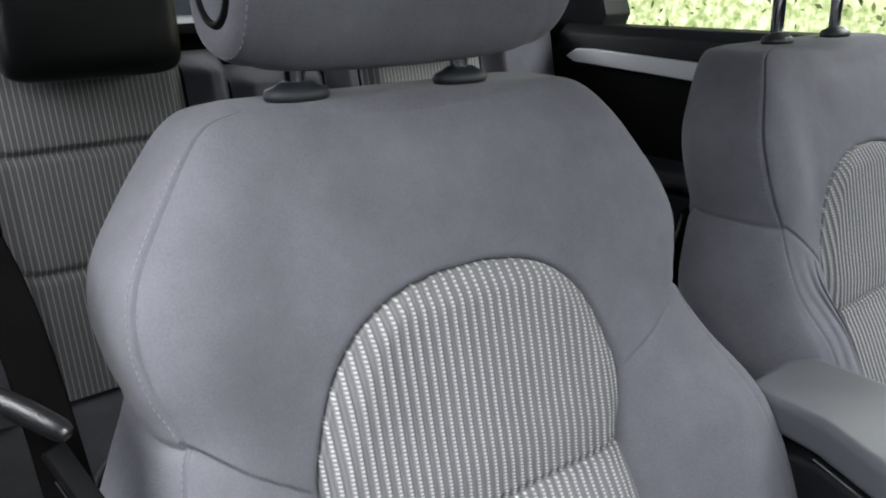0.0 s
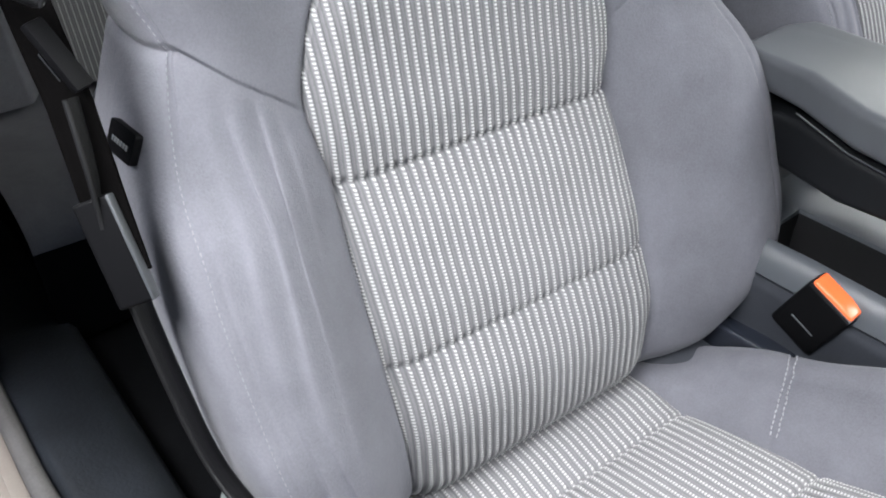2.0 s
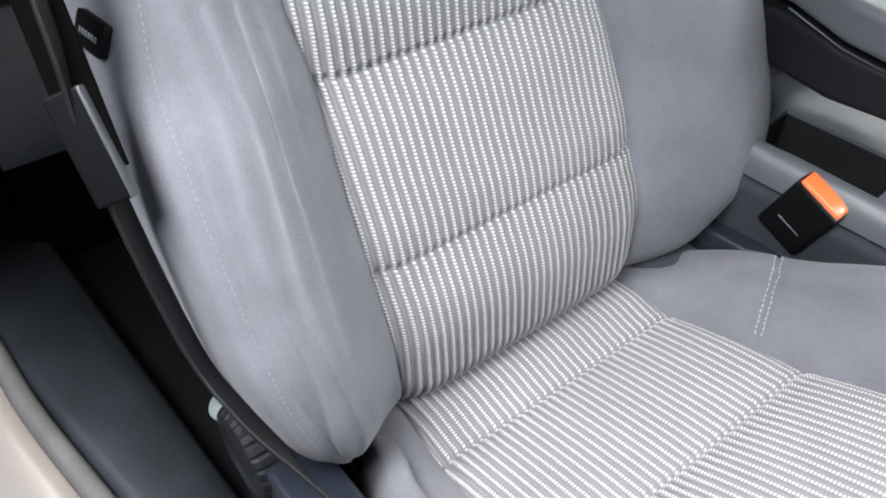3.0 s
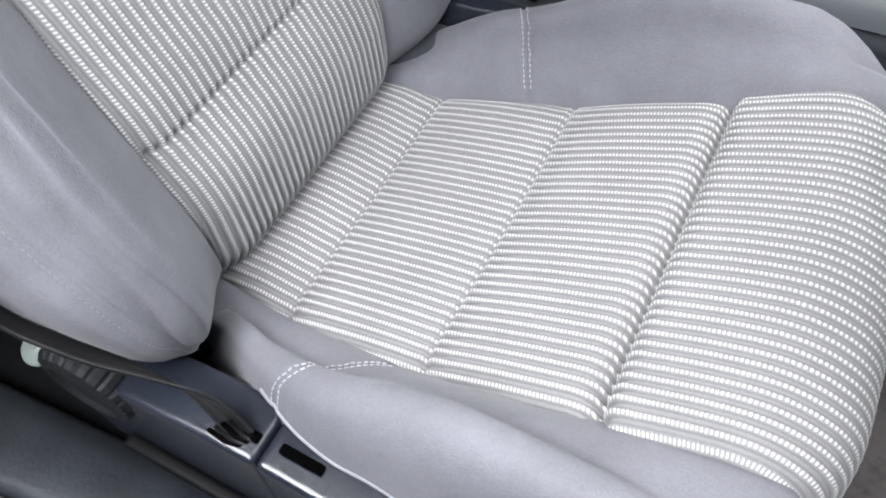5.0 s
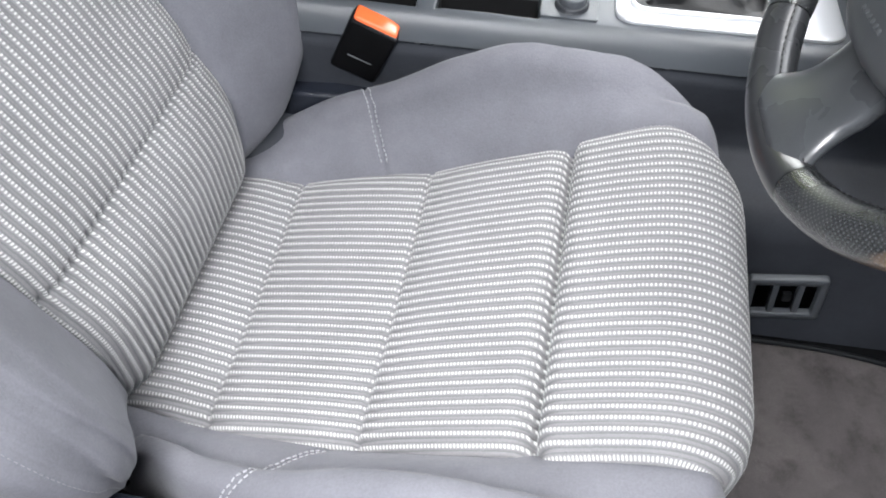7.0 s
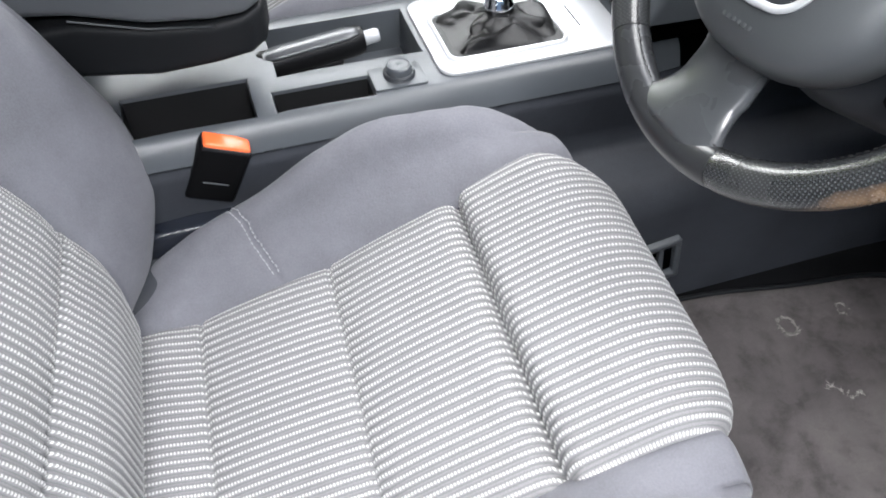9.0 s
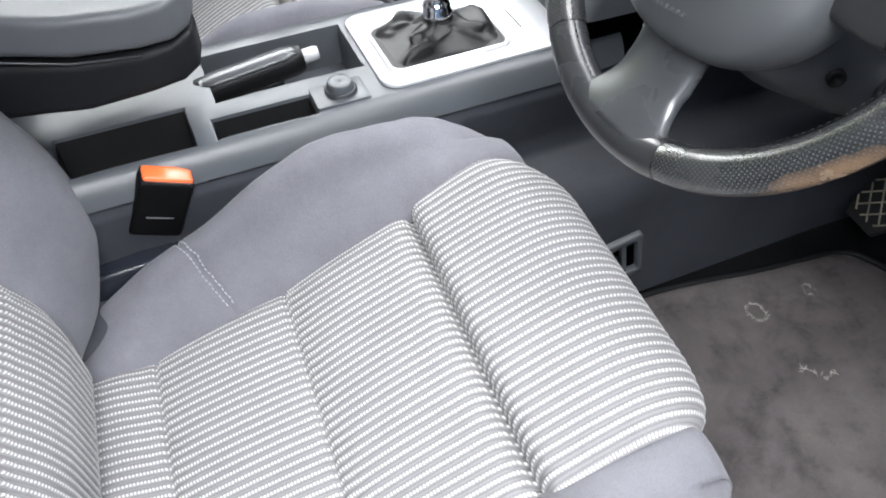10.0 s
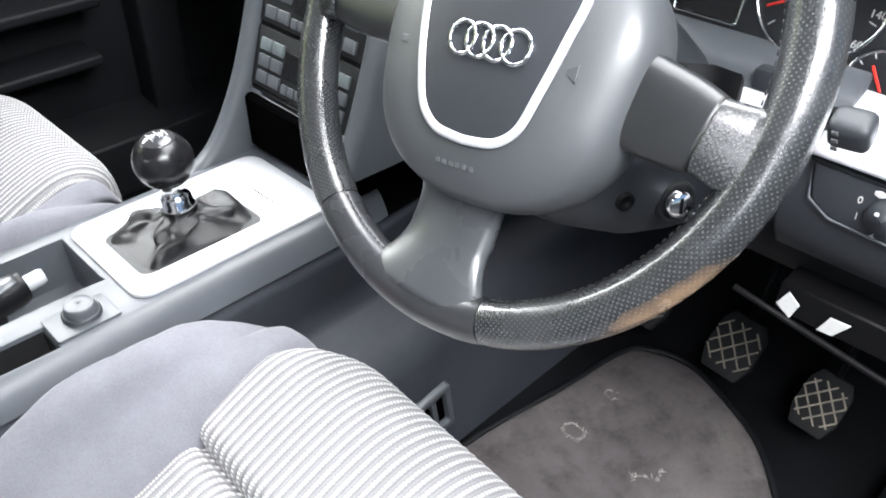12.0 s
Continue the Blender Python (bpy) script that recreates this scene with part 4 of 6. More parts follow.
part("socket_plate", prism(rounded(0.343, 0.3105, 0.060, 0.042, 0.003), CTOP - 0.004, CTOP + 0.0025, "z", 0.0012, 2), CONSOLE, lighter, "grey square plate")
put("socket_ring", *lathe([(0.018, 0.0), (0.018, 0.004), (0.0165, 0.006), (0.0150, 0.006), (0.0150, 0.0)], 40, pose(0.345, 0.312, CTOP + 0.002)), PLASTIC, lighter, "dark ring")
put("plug", *lathe([(0.0145, 0.0), (0.0145, 0.008), (0.0138, 0.012), (0.0125, 0.0135), (0.0115, 0.0125), (0.0105, 0.0122), (0.0005, 0.0125)], 40, pose(0.345, 0.312, CTOP + 0.003)), CONSOLE, lighter, "grey round plug")

# armrest
arm = thing("armrest", (0.05, 0.372, CTOP), "grey padded folding armrest over the console", "armrest")


def arm_outline(grow):
    return [(-0.040, 0.336 - grow), (0.03, 0.326 - grow), (0.10, 0.298 - grow), (0.16, 0.292 - grow), (0.192, 0.297 - grow), (0.210, 0.315), (0.217 + grow, 0.345), (0.217 + grow, 0.40), (0.210, 0.43), (0.192, 0.448 + grow), (0.16, 0.453 + grow), (-0.040, 0.453 + grow), (-0.060 - grow, 0.430), (-0.060 - grow, 0.315)]


bm = prism([(x, y) for x, y in arm_outline(0)], 0.0, 0.060, "z", 0.012, 4)
for v in bm.verts:
    v.co.z = v.co.z * (1 - 0.15 * (v.co.x < 0)) + 0.491 - 0.02 * (v.co.x - 0.2) * 0.3 + (0.018 * float(smooth(0.0, 0.2, v.co.x)) if v.co.z < 0.03 else 0.0)
part("armrest_box", bm, SOFT, arm, "dark grey plastic armrest box")
bm = prism([(x, y) for x, y in arm_outline(0.002)], 0.0, 0.034, "z", 0.015, 5)
for v in bm.verts:
    v.co.z += 0.5535 - 0.050 * (v.co.x - 0.2) - 0.9 * min(0, v.co.x + 0.0) ** 2 * (v.co.z > 0.02) * 3 + (0.006 if v.co.z > 0.02 else 0)
part("armrest_lid", bm, grained("armrest_vinyl", (0.082, 0.087, 0.095), 0.42, 1200.0, 9.0, 0.1, 0.3), arm, "soft grey armrest lid")
put("lid_line", *tube([(0.03, 0.3235, 0.5595), (0.10, 0.2955, 0.5555), (0.16, 0.2895, 0.551)], 0.0010, 8), HUB, arm, "thin pale edge line")
part("armrest_hinge", box((-0.075, 0.32, 0.435), (0.0, 0.43, 0.50), 0.008), PLASTIC, arm, "dark hinge block")

# ---- belt buckle ----
buckle = thing("belt_buckle", (0.146, 0.27, 0.33), "black seat belt buckle with an orange red press button", "seat belt buckle")
bmx = Matrix.Translation((0.146, 0.266, 0.432)) @ Matrix.Rotation(radians(24), 4, "Y") @ Matrix.Rotation(radians(6), 4, "X")
part("buckle_body", box((-0.027, -0.0125, -0.080), (0.027, 0.0125, -0.003), 0.006, 3), BLACK, buckle, "black moulded buckle body", m=bmx)
part("press_button", box((-0.0245, -0.0105, -0.008), (0.0245, 0.0105, 0.0015), 0.0035, 3), ORANGE, buckle, "orange red press button", m=bmx)
part("button_rim", box((-0.0255, -0.0118, -0.010), (0.0255, 0.0118, -0.002), 0.002, 2), GLOSS, buckle, "dark rim", m=bmx)
part("buckle_mark", box((-0.014, -0.0132, -0.052), (0.014, -0.0124, -0.050), 0.0003, 1), EMBOSS, buckle, "faint embossed line", m=bmx)
part("buckle_stalk", box((-0.016, -0.006, -0.20), (0.016, 0.006, -0.075), 0.004, 2), BLACK, buckle, "black stalk", m=bmx)

# ---- steering wheel ----
WC = Vector((0.555, -0.014, 0.741))
WT = radians(30.7)
WM = Matrix(((0, math.sin(WT), -math.cos(WT), WC.x), (-1, 0, 0, WC.y), (0, math.cos(WT), math.sin(WT), WC.z), (0, 0, 0, 1)))
WR, WTUBE = 0.1760, 0.0145
wheel = thing("steering_wheel", tuple(WC), "black three-spoke leather steering wheel with perforated and worn rim", "steering wheel")


HUBX = 0.011
HUBTURN = radians(7.0)


def to_hub(V):
    V = np.asarray(V, float).reshape(-1, 3)
    c, q = math.cos(HUBTURN), math.sin(HUBTURN)
    return to_wheel(np.c_[V[:, 0] * c - V[:, 1] * q, V[:, 0] * q + V[:, 1] * c, V[:, 2]] + np.array([HUBX, 0.002, 0]))


def to_wheel(V):
    V = np.asarray(V, float).reshape(-1, 3)
    return V @ np.array(WM.to_3x3()).T + np.array(WM.translation)


def worn(source, name, centre, along_rim, reach, amount):
    """A leather with a tan patch where the finish has worn through. centre and along_rim are in the wheel's own axes."""
    m = source.copy()
    m.name = name
    t = m.node_tree
    b = t.nodes["Principled BSDF"]
    tc = t.nodes.new("ShaderNodeTexCoord")
    d = t.nodes.new("ShaderNodeVectorMath")
    d.operation = "SUBTRACT"
    w = WM.to_3x3() @ Vector(centre)
    d.inputs[1].default_value = w
    t.links.new(tc.outputs["Object"], d.inputs[0])
    total = None
    u = Vector(along_rim).normalized()
    for axis, size in ((Vector((u.y, -u.x, 0.0)), reach[0]), (u, reach[1]), (Vector((0.0, 0.0, 1.0)), reach[2])):
        q = t.nodes.new("ShaderNodeVectorMath")
        q.operation = "DOT_PRODUCT"
        q.inputs[1].default_value = (WM.to_3x3() @ axis) / size
        t.links.new(d.outputs[0], q.inputs[0])
        q = math_node(t, "MULTIPLY", q.outputs["Value"], q.outputs["Value"])
        total = q if total is None else math_node(t, "ADD", total, q)
    n = noise_node(t, 60.0, 4.0)
    k = math_node(t, "MULTIPLY_ADD", n, 1.2, total)
    mask = math_node(t, "MULTIPLY", math_node(t, "SUBTRACT", 1.7, k), 0.8)
    mask.node.use_clamp = True
    old = b.inputs["Base Color"].links[0].from_socket
    col = mix(t, math_node(t, "MULTIPLY", mask, amount), old, (0.30, 0.185, 0.10))
    t.links.new(col, b.inputs["Base Color"])
    return m


DOTS_WORN = worn(WHEEL_DOTS, "perforated_leather_worn", (0.159, -0.103, 0.0), (0.54, 0.84, 0.0), (0.011, 0.050, 0.015), 0.55)
# lightened spoke leather with a real tan scuff
SPOKE_WORN = worn(SPOKE_SHEEN, "smooth_leather_worn", (-0.046, -0.143, 0.012), (0.9, -0.43, 0.0), (0.010, 0.022, 0.020), 0.30)


def rim_piece(name, a0, a1, material, label, grow=1.0):
    n = max(8, int(abs(a1 - a0) / 2.2))
    A = np.radians(np.linspace(a0, a1, n))
    seg = 36
    th = np.arange(seg + 1) * 2 * math.pi / seg
    g = np.ones(n) * grow
    g[0] = g[-1] = grow * 0.965
    rr = WTUBE * g[:, None] * (1 + 0.05 * np.cos(2 * th)[None])
    rad = WR + rr * np.cos(th)[None]
    V = np.stack([rad * np.cos(A)[:, None], rad * np.sin(A)[:, None], rr * 1.12 * np.sin(th)[None]], -1)
    uv = np.stack([np.broadcast_to(th[None] * WTUBE, (n, seg + 1)), np.broadcast_to((A * WR)[:, None], (n, seg + 1))], -1)
    put(name, to_wheel(V), [f[::-1] for f in quads(n, seg + 1)], material, wheel, label, uv.reshape(-1, 2))


rim_piece("rim", -69.7, 62, DOTS_WORN, "perforated black leather rim worn tan low down")
rim_piece("rim", 62.3, 118, RIM_SMOOTH, "smooth black leather rim")
rim_piece("rim", 118.3, 237.7, WHEEL_DOTS, "perforated black leather rim")
rim_piece("rim", 238, 290, RIM_SMOOTH, "smooth shiny worn leather rim")
# inner seam stitches
A = np.radians(np.linspace(0, 360, 300))
inner = np.stack([(WR - WTUBE * 1.0) * np.cos(A), (WR - WTUBE * 1.0) * np.sin(A), np.full(300, 0.0075)], 1)
v, f = stitches(to_wheel(inner), 0.0030, 0.0020, 0.0005)
put("rim_stitching", v, f, SLEEK, wheel, "dark lacing along the inner rim")


def spoke(ang, w_hub, w_mid, w_rim, r0, r1, material, label, shift=0.0, z0=0.012, z1=0.004, full=3.0, dish=0.0):
    n, seg = 26, 28
    rows, uvs = [], []
    for k in range(n):
        t = k / (n - 1)
        r = r0 + (r1 - r0) * t
        w = np.interp(t, [0, 0.45, 0.75, 1], [w_hub, w_mid, w_mid * 1.05, w_rim]) / 2
        if t > 0.6:
            w = w_mid / 2 + (w_rim - w_mid) / 2 * ((t - 0.6) / 0.4) ** 2.2
        a, b = superloop(w, 0.0115 - 0.002 * t, full, seg)
        z = z0 + (z1 - z0) * t - dish * math.sin(math.pi * t) ** 1.5
        c, s = math.cos(radians(ang)), math.sin(radians(ang))
        x, y = r * c - (a + shift * (1 - t)) * s, r * s + (a + shift * (1 - t)) * c
        rows.append(np.stack([x, y, z + b], 1))
        uvs.append(np.stack([a, np.full(seg, r)], 1))
    V = np.array(rows)
    return put("spoke", to_wheel(V), quads(n, seg, False, True) + [tuple(range(seg)), tuple((n - 1) * seg + q for q in range(seg))[::-1]], material, wheel, label, np.array(uvs).reshape(-1, 2))


for a in (-5, 183):
    spoke(a, 0.066, 0.052, 0.042, 0.045, 0.147, SPOKE, "dark leather side spoke", z0=0.018, z1=0.011, full=2.4)
    spoke(a, 0.042, 0.046, 0.112, 0.1465, 0.174, DOTS_WORN, "perforated leather thumb grip", z0=0.0115, z1=0.003)
spoke(-87, 0.080, 0.066, 0.122, 0.06, 0.172, SPOKE_WORN, "shiny dark lower spoke, lightened for its sky reflection, with a brown scuff", z1=0.006, full=2.3, dish=0.013)
# airbag cover: a domed pad
half = [(0.0, 0.066), (0.036, 0.063), (0.062, 0.052), (0.083, 0.034), (0.094, 0.006), (0.092, -0.030), (0.083, -0.064), (0.061, -0.089), (0.031, -0.102), (0.0, -0.105)]
outl = along([(x, y, 0) for x, y in half], 44)[:, :2]
outl = np.concatenate([outl, (outl * np.array([-1, 1]))[::-1][1:-1]])
rows = []
for t, h in [(0.96, -0.012), (1.0, 0.004), (1.0, 0.012), (0.99, 0.020), (0.965, 0.0265), (0.92, 0.0315), (0.84, 0.0365), (0.72, 0.041), (0.58, 0.0445), (0.42, 0.047), (0.24, 0.0485), (0.08, 0.049)]:
    rows.append(np.c_[outl * t + np.array([0, -0.004 * (1 - t)]), np.full(len(outl), h)])
V = np.array(rows)
put("airbag_cover", to_hub(V), quads(len(rows), len(outl), False, True) + [tuple((len(rows) - 1) * len(outl) + k for k in range(len(outl)))], HUB, wheel, "dark grey domed airbag cover with faint marks")


def pad_height(x, y):
    """Height of the domed pad, by how far out the point lies."""
    a = np.arctan2(y, x)
    oa = np.arctan2(outl[:, 1], outl[:, 0])
    k = np.argsort(oa)
    r = np.interp(a, oa[k], np.hypot(outl[k, 0], outl[k, 1]), period=2 * math.pi)
    t = np.clip(np.hypot(x, y) / r, 0, 1)
    return np.interp(t, [0.08, 0.24, 0.42, 0.58, 0.72, 0.84, 0.92, 0.965, 0.99], [0.049, 0.0485, 0.047, 0.0445, 0.041, 0.0365, 0.0315, 0.0265, 0.020])


half = [(0.0, 0.043), (0.026, 0.0425), (0.042, 0.037), (0.0475, 0.024), (0.0445, 0.002), (0.038, -0.026), (0.031, -0.047), (0.020, -0.057), (0.007, -0.0595), (0.0, -0.060)]
sh = along([(x * 1.13, y * 1.06, 0) for x, y in half], 50)[:, :2]
sh = np.concatenate([sh, (sh * np.array([-1, 1]))[::-1][1:-1]]) + np.array([0.005, -0.004])
P = np.c_[sh, pad_height(sh[:, 0], sh[:, 1]) + 0.0015]
put("trim_ring", *tube(to_hub(P), 0.0030, 12, True, (1.0, 0.62), up=tuple(WM.to_3x3() @ Vector((0, 0, 1)))), ALU, wheel, "satin silver shield-shaped trim ring")
rows = []
for t in np.linspace(1, 0.02, 12):
    q = sh * t + np.array([0, -0.004 * (1 - t)])
    rows.append(np.c_[q, pad_height(q[:, 0], q[:, 1]) + 0.0016])
V = np.array(rows)
put("centre_badge_panel", to_hub(V), quads(12, len(sh), False, True), PLASTIC, wheel, "smooth dark centre panel")
for cx in (-0.0150, -0.0025, 0.0100, 0.0225):
    a = np.linspace(0, 2 * math.pi, 41)[:-1]
    x, y = cx + 0.005 + 0.0094 * np.cos(a), -0.012 + 0.0094 * np.sin(a)
    put("badge_ring", *tube(to_hub(np.c_[x, y, pad_height(x, y) + 0.0026]), 0.0013, 10, True), CHROME, wheel, "silver ring of the badge")
# faint embossed bars and horn marks
for k in range(6):
    x = -0.014 + 0.0052 * k
    y = -0.082
    z = float(pad_height(x, y))
    part("embossed_bar", box((x - 0.0016, y - 0.0028, z - 0.001), (x + 0.0016, y + 0.0028, z + 0.0005), 0.0004, 1), HUB, wheel, "faint embossed mark", m=WM @ Matrix.Translation((HUBX, 0.002, 0)) @ Matrix.Rotation(HUBTURN, 4, "Z"))
for s in (-1, 1):
    x, y = 0.060 * s, -0.018
    z = float(pad_height(x, y))
    part("horn_mark", prism([(x - 0.004, y - 0.002), (x, y - 0.002), (x + 0.005, y - 0.005), (x + 0.005, y + 0.005), (x, y + 0.002), (x - 0.004, y + 0.002)], z - 0.001, z + 0.0006, "z", 0.0003, 1), HUB, wheel, "embossed horn mark", m=WM @ Matrix.Translation((HUBX, 0.002, 0)) @ Matrix.Rotation(HUBTURN, 4, "Z"))

# steering column with ignition lock and stalk
column = thing("steering_column", (0.70, -0.016, 0.65), "dark plastic steering column cowl with ignition lock and stalk", "steering column")
rows = []
for d, w, y0, y1 in ((-0.028, 0.060, -0.070, 0.055), (-0.034, 0.074, -0.092, 0.062), (-0.07, 0.080, -0.104, 0.064), (-0.14, 0.082, -0.104, 0.060), (-0.20, 0.078, -0.096, 0.052), (-0.27, 0.070, -0.082, 0.04)):
    a, b = superloop(w, (y1 - y0) / 2, 3.4, 40)
    rows.append(np.stack([a * (1 - 0.35 * smooth(0, 1, b / (y1 - y0) * 2)), b + (y0 + y1) / 2, np.full(40, d)], 1))
V = to_wheel(np.array(rows))
put("cowl", V, quads(6, 40, False, True) + [tuple(range(40))[::-1]], PLASTIC, column, "dark cowl below the wheel")
rows = []
for q in np.radians(np.linspace(-10, 16, 50)):
    rows.append([(HUBX + r * math.cos(q), r * math.sin(q), d) for r, d in ((0.075, -0.095), (0.103, -0.090), (0.108, -0.070), (0.100, -0.045), (0.080, -0.040))])
put("collar", to_wheel(np.array(rows)), quads(50, 5), BLACK, column, "black collar behind the airbag cover")
km = Matrix.Translation((0.640, -0.097, 0.622)) @ Vector((-0.45, -0.85, 0.12)).to_track_quat("Z", "Y").to_matrix().to_4x4()
put("lock_ring", *lathe([(0.016, -0.02), (0.016, 0.002), (0.0148, 0.005), (0.0125, 0.005), (0.012, 0.002), (0.0, 0.001)], 32, km), SOFT, column, "dark lock surround")
put("lock_barrel", *lathe([(0.0100, 0.0), (0.0100, 0.008), (0.0088, 0.010), (0.0005, 0.010)], 32, km), CHROME, column, "bright ignition barrel")
part("key_slot", box((-0.0012, -0.006, 0.0098), (0.0012, 0.006, 0.0108), 0.0003, 1), BLACK, column, "dark key slot", m=km)
hm = Matrix.Translation((0.581, -0.0925, 0.646)) @ Vector((-0.40, -0.90, 0.0)).to_track_quat("Z", "Y").to_matrix().to_4x4()
put("screw_hole", *lathe([(0.0065, -0.002), (0.0065, 0.0022), (0.0045, 0.0025), (0.004, 0.0), (0.0, -0.001)], 20, hm), BLACK, column, "small dark screw recess")
sm = Matrix.Translation((0.650, -0.193, 0.711)) @ Matrix.Rotation(radians(-28), 4, "Y") @ Matrix.Rotation(radians(6), 4, "Z")
part("stalk_head", box((-0.010, -0.0125, -0.011), (0.010, 0.0125, 0.011), 0.007, 4), PLASTIC, column, "dark stalk end with pale symbols", m=sm)
put("stalk_arm", *tube([(0.735, -0.140, 0.665), (0.70, -0.165, 0.690), (0.657, -0.185, 0.709)], [0.008, 0.0075, 0.009], 14), BLACK, column, "black stalk arm")
for k in range(3):
    part("stalk_symbol", box((-0.0117, 0.004, -0.009 + 0.007 * k), (-0.0109, 0.008, -0.0055 + 0.007 * k), 0.0003, 1), EMBOSS, column, "pale symbol", m=sm)

# ---- floor, mats and pedals ----
def uneven(nx, ny, x0, x1, y0, y1, z, amp, seed):
    V = []
    for x in np.linspace(x0, x1, nx):
        for y in np.linspace(y0, y1, ny):
            V.append((x, y, z + amp * noise.noise(Vector((x * 9 + seed, y * 9, seed)))))
    return V, quads(nx, ny)


floor_v, floor_f = uneven(90, 70, -1.3, 1.10, -0.32, 1.08, 0.084, 0.006, 3.0)
tagged(put("floor", floor_v, floor_f, GREYCARPET), "dark moulded car carpet", "floor", "", "structure")
# toe board rising to the bulkhead
V = np.array([[(x, y, z) for y in np.linspace(-0.36, 1.1, 20)] for x, z in ((1.04, 0.078), (1.10, 0.09), (1.16, 0.13), (1.26, 0.28), (1.34, 0.46), (1.38, 0.7))])
tagged(put("bulkhead", V, quads(6, 20), GREYCARPET), "dark carpeted toe board and bulkhead", "wall", "", "structure")

matp = along([(0.46, 0.150, 0), (0.70, 0.154, 0), (0.87, 0.128, 0), (0.985, 0.112, 0), (1.022, 0.090, 0), (1.040, 0.03, 0), (1.018, -0.04, 0), (0.968, -0.125, 0), (0.872, -0.200, 0), (0.74, -0.255, 0), (0.60, -0.272, 0), (0.46, -0.272, 0)], 80)
floor_mat = thing("floor_mat", (0.75, -0.05, 0.088), "brown grey carpet floor mat, scuffed and stained, on the driver's floor", "floor mat")
n = len(matp)
rows = []
for t in np.linspace(1, 0.0, 26):
    q = matp[:, :2] * t + np.array([0.74, -0.05]) * (1 - t)
    z = [0.096 + 0.0035 * noise.noise(Vector((a * 11, b * 11, 2))) - (0.006 if t > 0.985 else 0) for a, b in q]
    rows.append(np.c_[q, z])
V = np.array(rows)
put("mat_carpet", V, [f[::-1] for f in quads(26, n, False, True)], MATCARPET, floor_mat, "stained brown grey velour")
put("mat_binding", *tube(np.c_[matp[:, :2], np.full(n, 0.0945)], 0.0038, 8), SOFT, floor_mat, "dark sewn edge")
FRAYED = grained("frayed_pile", (0.28, 0.26, 0.245), 0.95, 300.0, 90.0, 0.5, 1.0)
rng_mat = np.random.default_rng(11)


def fibres(centres, spread, length, r):
    """Short tangled fibres of roughened pile round a few centres."""
    out = []
    for cx, cy, way in centres:
        x, y = cx + rng_mat.normal(0, spread), cy + rng_mat.normal(0, spread)
        d = way + rng_mat.normal(0, 0.5)
        h = length * rng_mat.uniform(0.5, 1.4)
        a = np.array([x, y, 0.0985])
        b = a + np.array([h * math.cos(d), h * math.sin(d), 0.0008])
        out.append(tube([a, (a + b) / 2 + np.array([0, 0, 0.0012]), b], [r * 0.6, r, r * 0.4], 5))
    return join(*out)


# scuffed rings and a frayed patch on the mat
for cx, cy, r, n_f in ((0.816, 0.065, 0.0135, 130), (0.907, 0.068, 0.008, 40)):
    ring = [(cx + r * 0.9 * math.cos(q) * rng_mat.uniform(0.85, 1.1), cy + r * 1.15 * math.sin(q), q + 1.6) for q in rng_mat.uniform(0, 2 * math.pi, n_f)]
    put("scuff_ring", *fibres(ring, 0.0012, 0.0036, 0.00032), FRAYED, floor_mat, "pale scuffed ring")
line_f = [(0.806 + 0.04 * q, -0.036 - 0.026 * q + 0.006 * math.sin(9 * q), 2.4 * math.sin(7 * q)) for q in rng_mat.uniform(0, 1, 46)]
put("frayed_patch", *fibres(line_f, 0.0016, 0.0055, 0.00042), FRAYED, floor_mat, "pale frayed pile")


def pedal(x, y, z, w, h, label):
    p = thing("pedal", (x, y, z - 0.02), label, "pedal", "foot pedals")
    m = Matrix.Translation((x, y, z)) @ Matrix.Rotation(radians(-90), 4, "Z") @ Matrix.Rotation(radians(50), 4, "X") @ Matrix.Rotation(radians(-4), 4, "Z")
    out = [(-0.36 * w, -0.5 * h), (0.36 * w, -0.5 * h), (0.5 * w, -0.2 * h), (0.47 * w, 0.3 * h), (0.33 * w, 0.5 * h), (-0.33 * w, 0.5 * h), (-0.47 * w, 0.3 * h), (-0.5 * w, -0.2 * h)]
    part("pad", prism(out, -0.006, 0.005, "z", 0.0035, 2), RUBBER, p, "black rubber pad", m=m)
    for way in (42, -42):
        for k in range(-2, 3):
            off = 0.235 * w * k
            lim = 0.40 * h * (1 - 0.17 * k * k)
            rm = m @ Matrix.Rotation(radians(way), 4, "Z")
            part("pad_rib", box((off - 0.0011, -lim, 0.0045), (off + 0.0011, lim, 0.0066 if way > 0 else 0.0063), 0.0006, 1), PEDAL_RIB, p, "worn metal rib", m=rm)
    top = m @ Vector((0, 0.3 * h, -0.004))
    put("pedal_arm", *tube([tuple(top), (top.x + 0.05, y, top.z + 0.06), (top.x + 0.08, y, top.z + 0.16), (top.x + 0.07, y, 0.52)], 0.009, 10, flat=(1, 0.6), up=(0, 1, 0)), BLACK, p, "black steel arm")


PEDAL_RIB = grained("worn_brass_metal", (0.30, 0.27, 0.21), 0.5, 500.0, 25.0, 0.4, 0.2, 0.5)
pedal(1.010, 0.090, 0.205, 0.068, 0.084, "black rubber pedal with a worn metal grid")
pedal(1.000, -0.044, 0.205, 0.068, 0.084, "black rubber pedal with a worn metal grid")
pedal(1.010, -0.163, 0.180, 0.058, 0.080, "narrow worn black pedal with a metal grid")

# footwell outlet in the tunnel side
vent = thing("footwell_vent", (0.645, 0.166, 0.14), "grey framed dark air outlet in the tunnel side", "air vent")
vm = Matrix.Translation((0.640, 0.1665, 0.175)) @ Matrix.Rotation(radians(-9), 4, "Y")
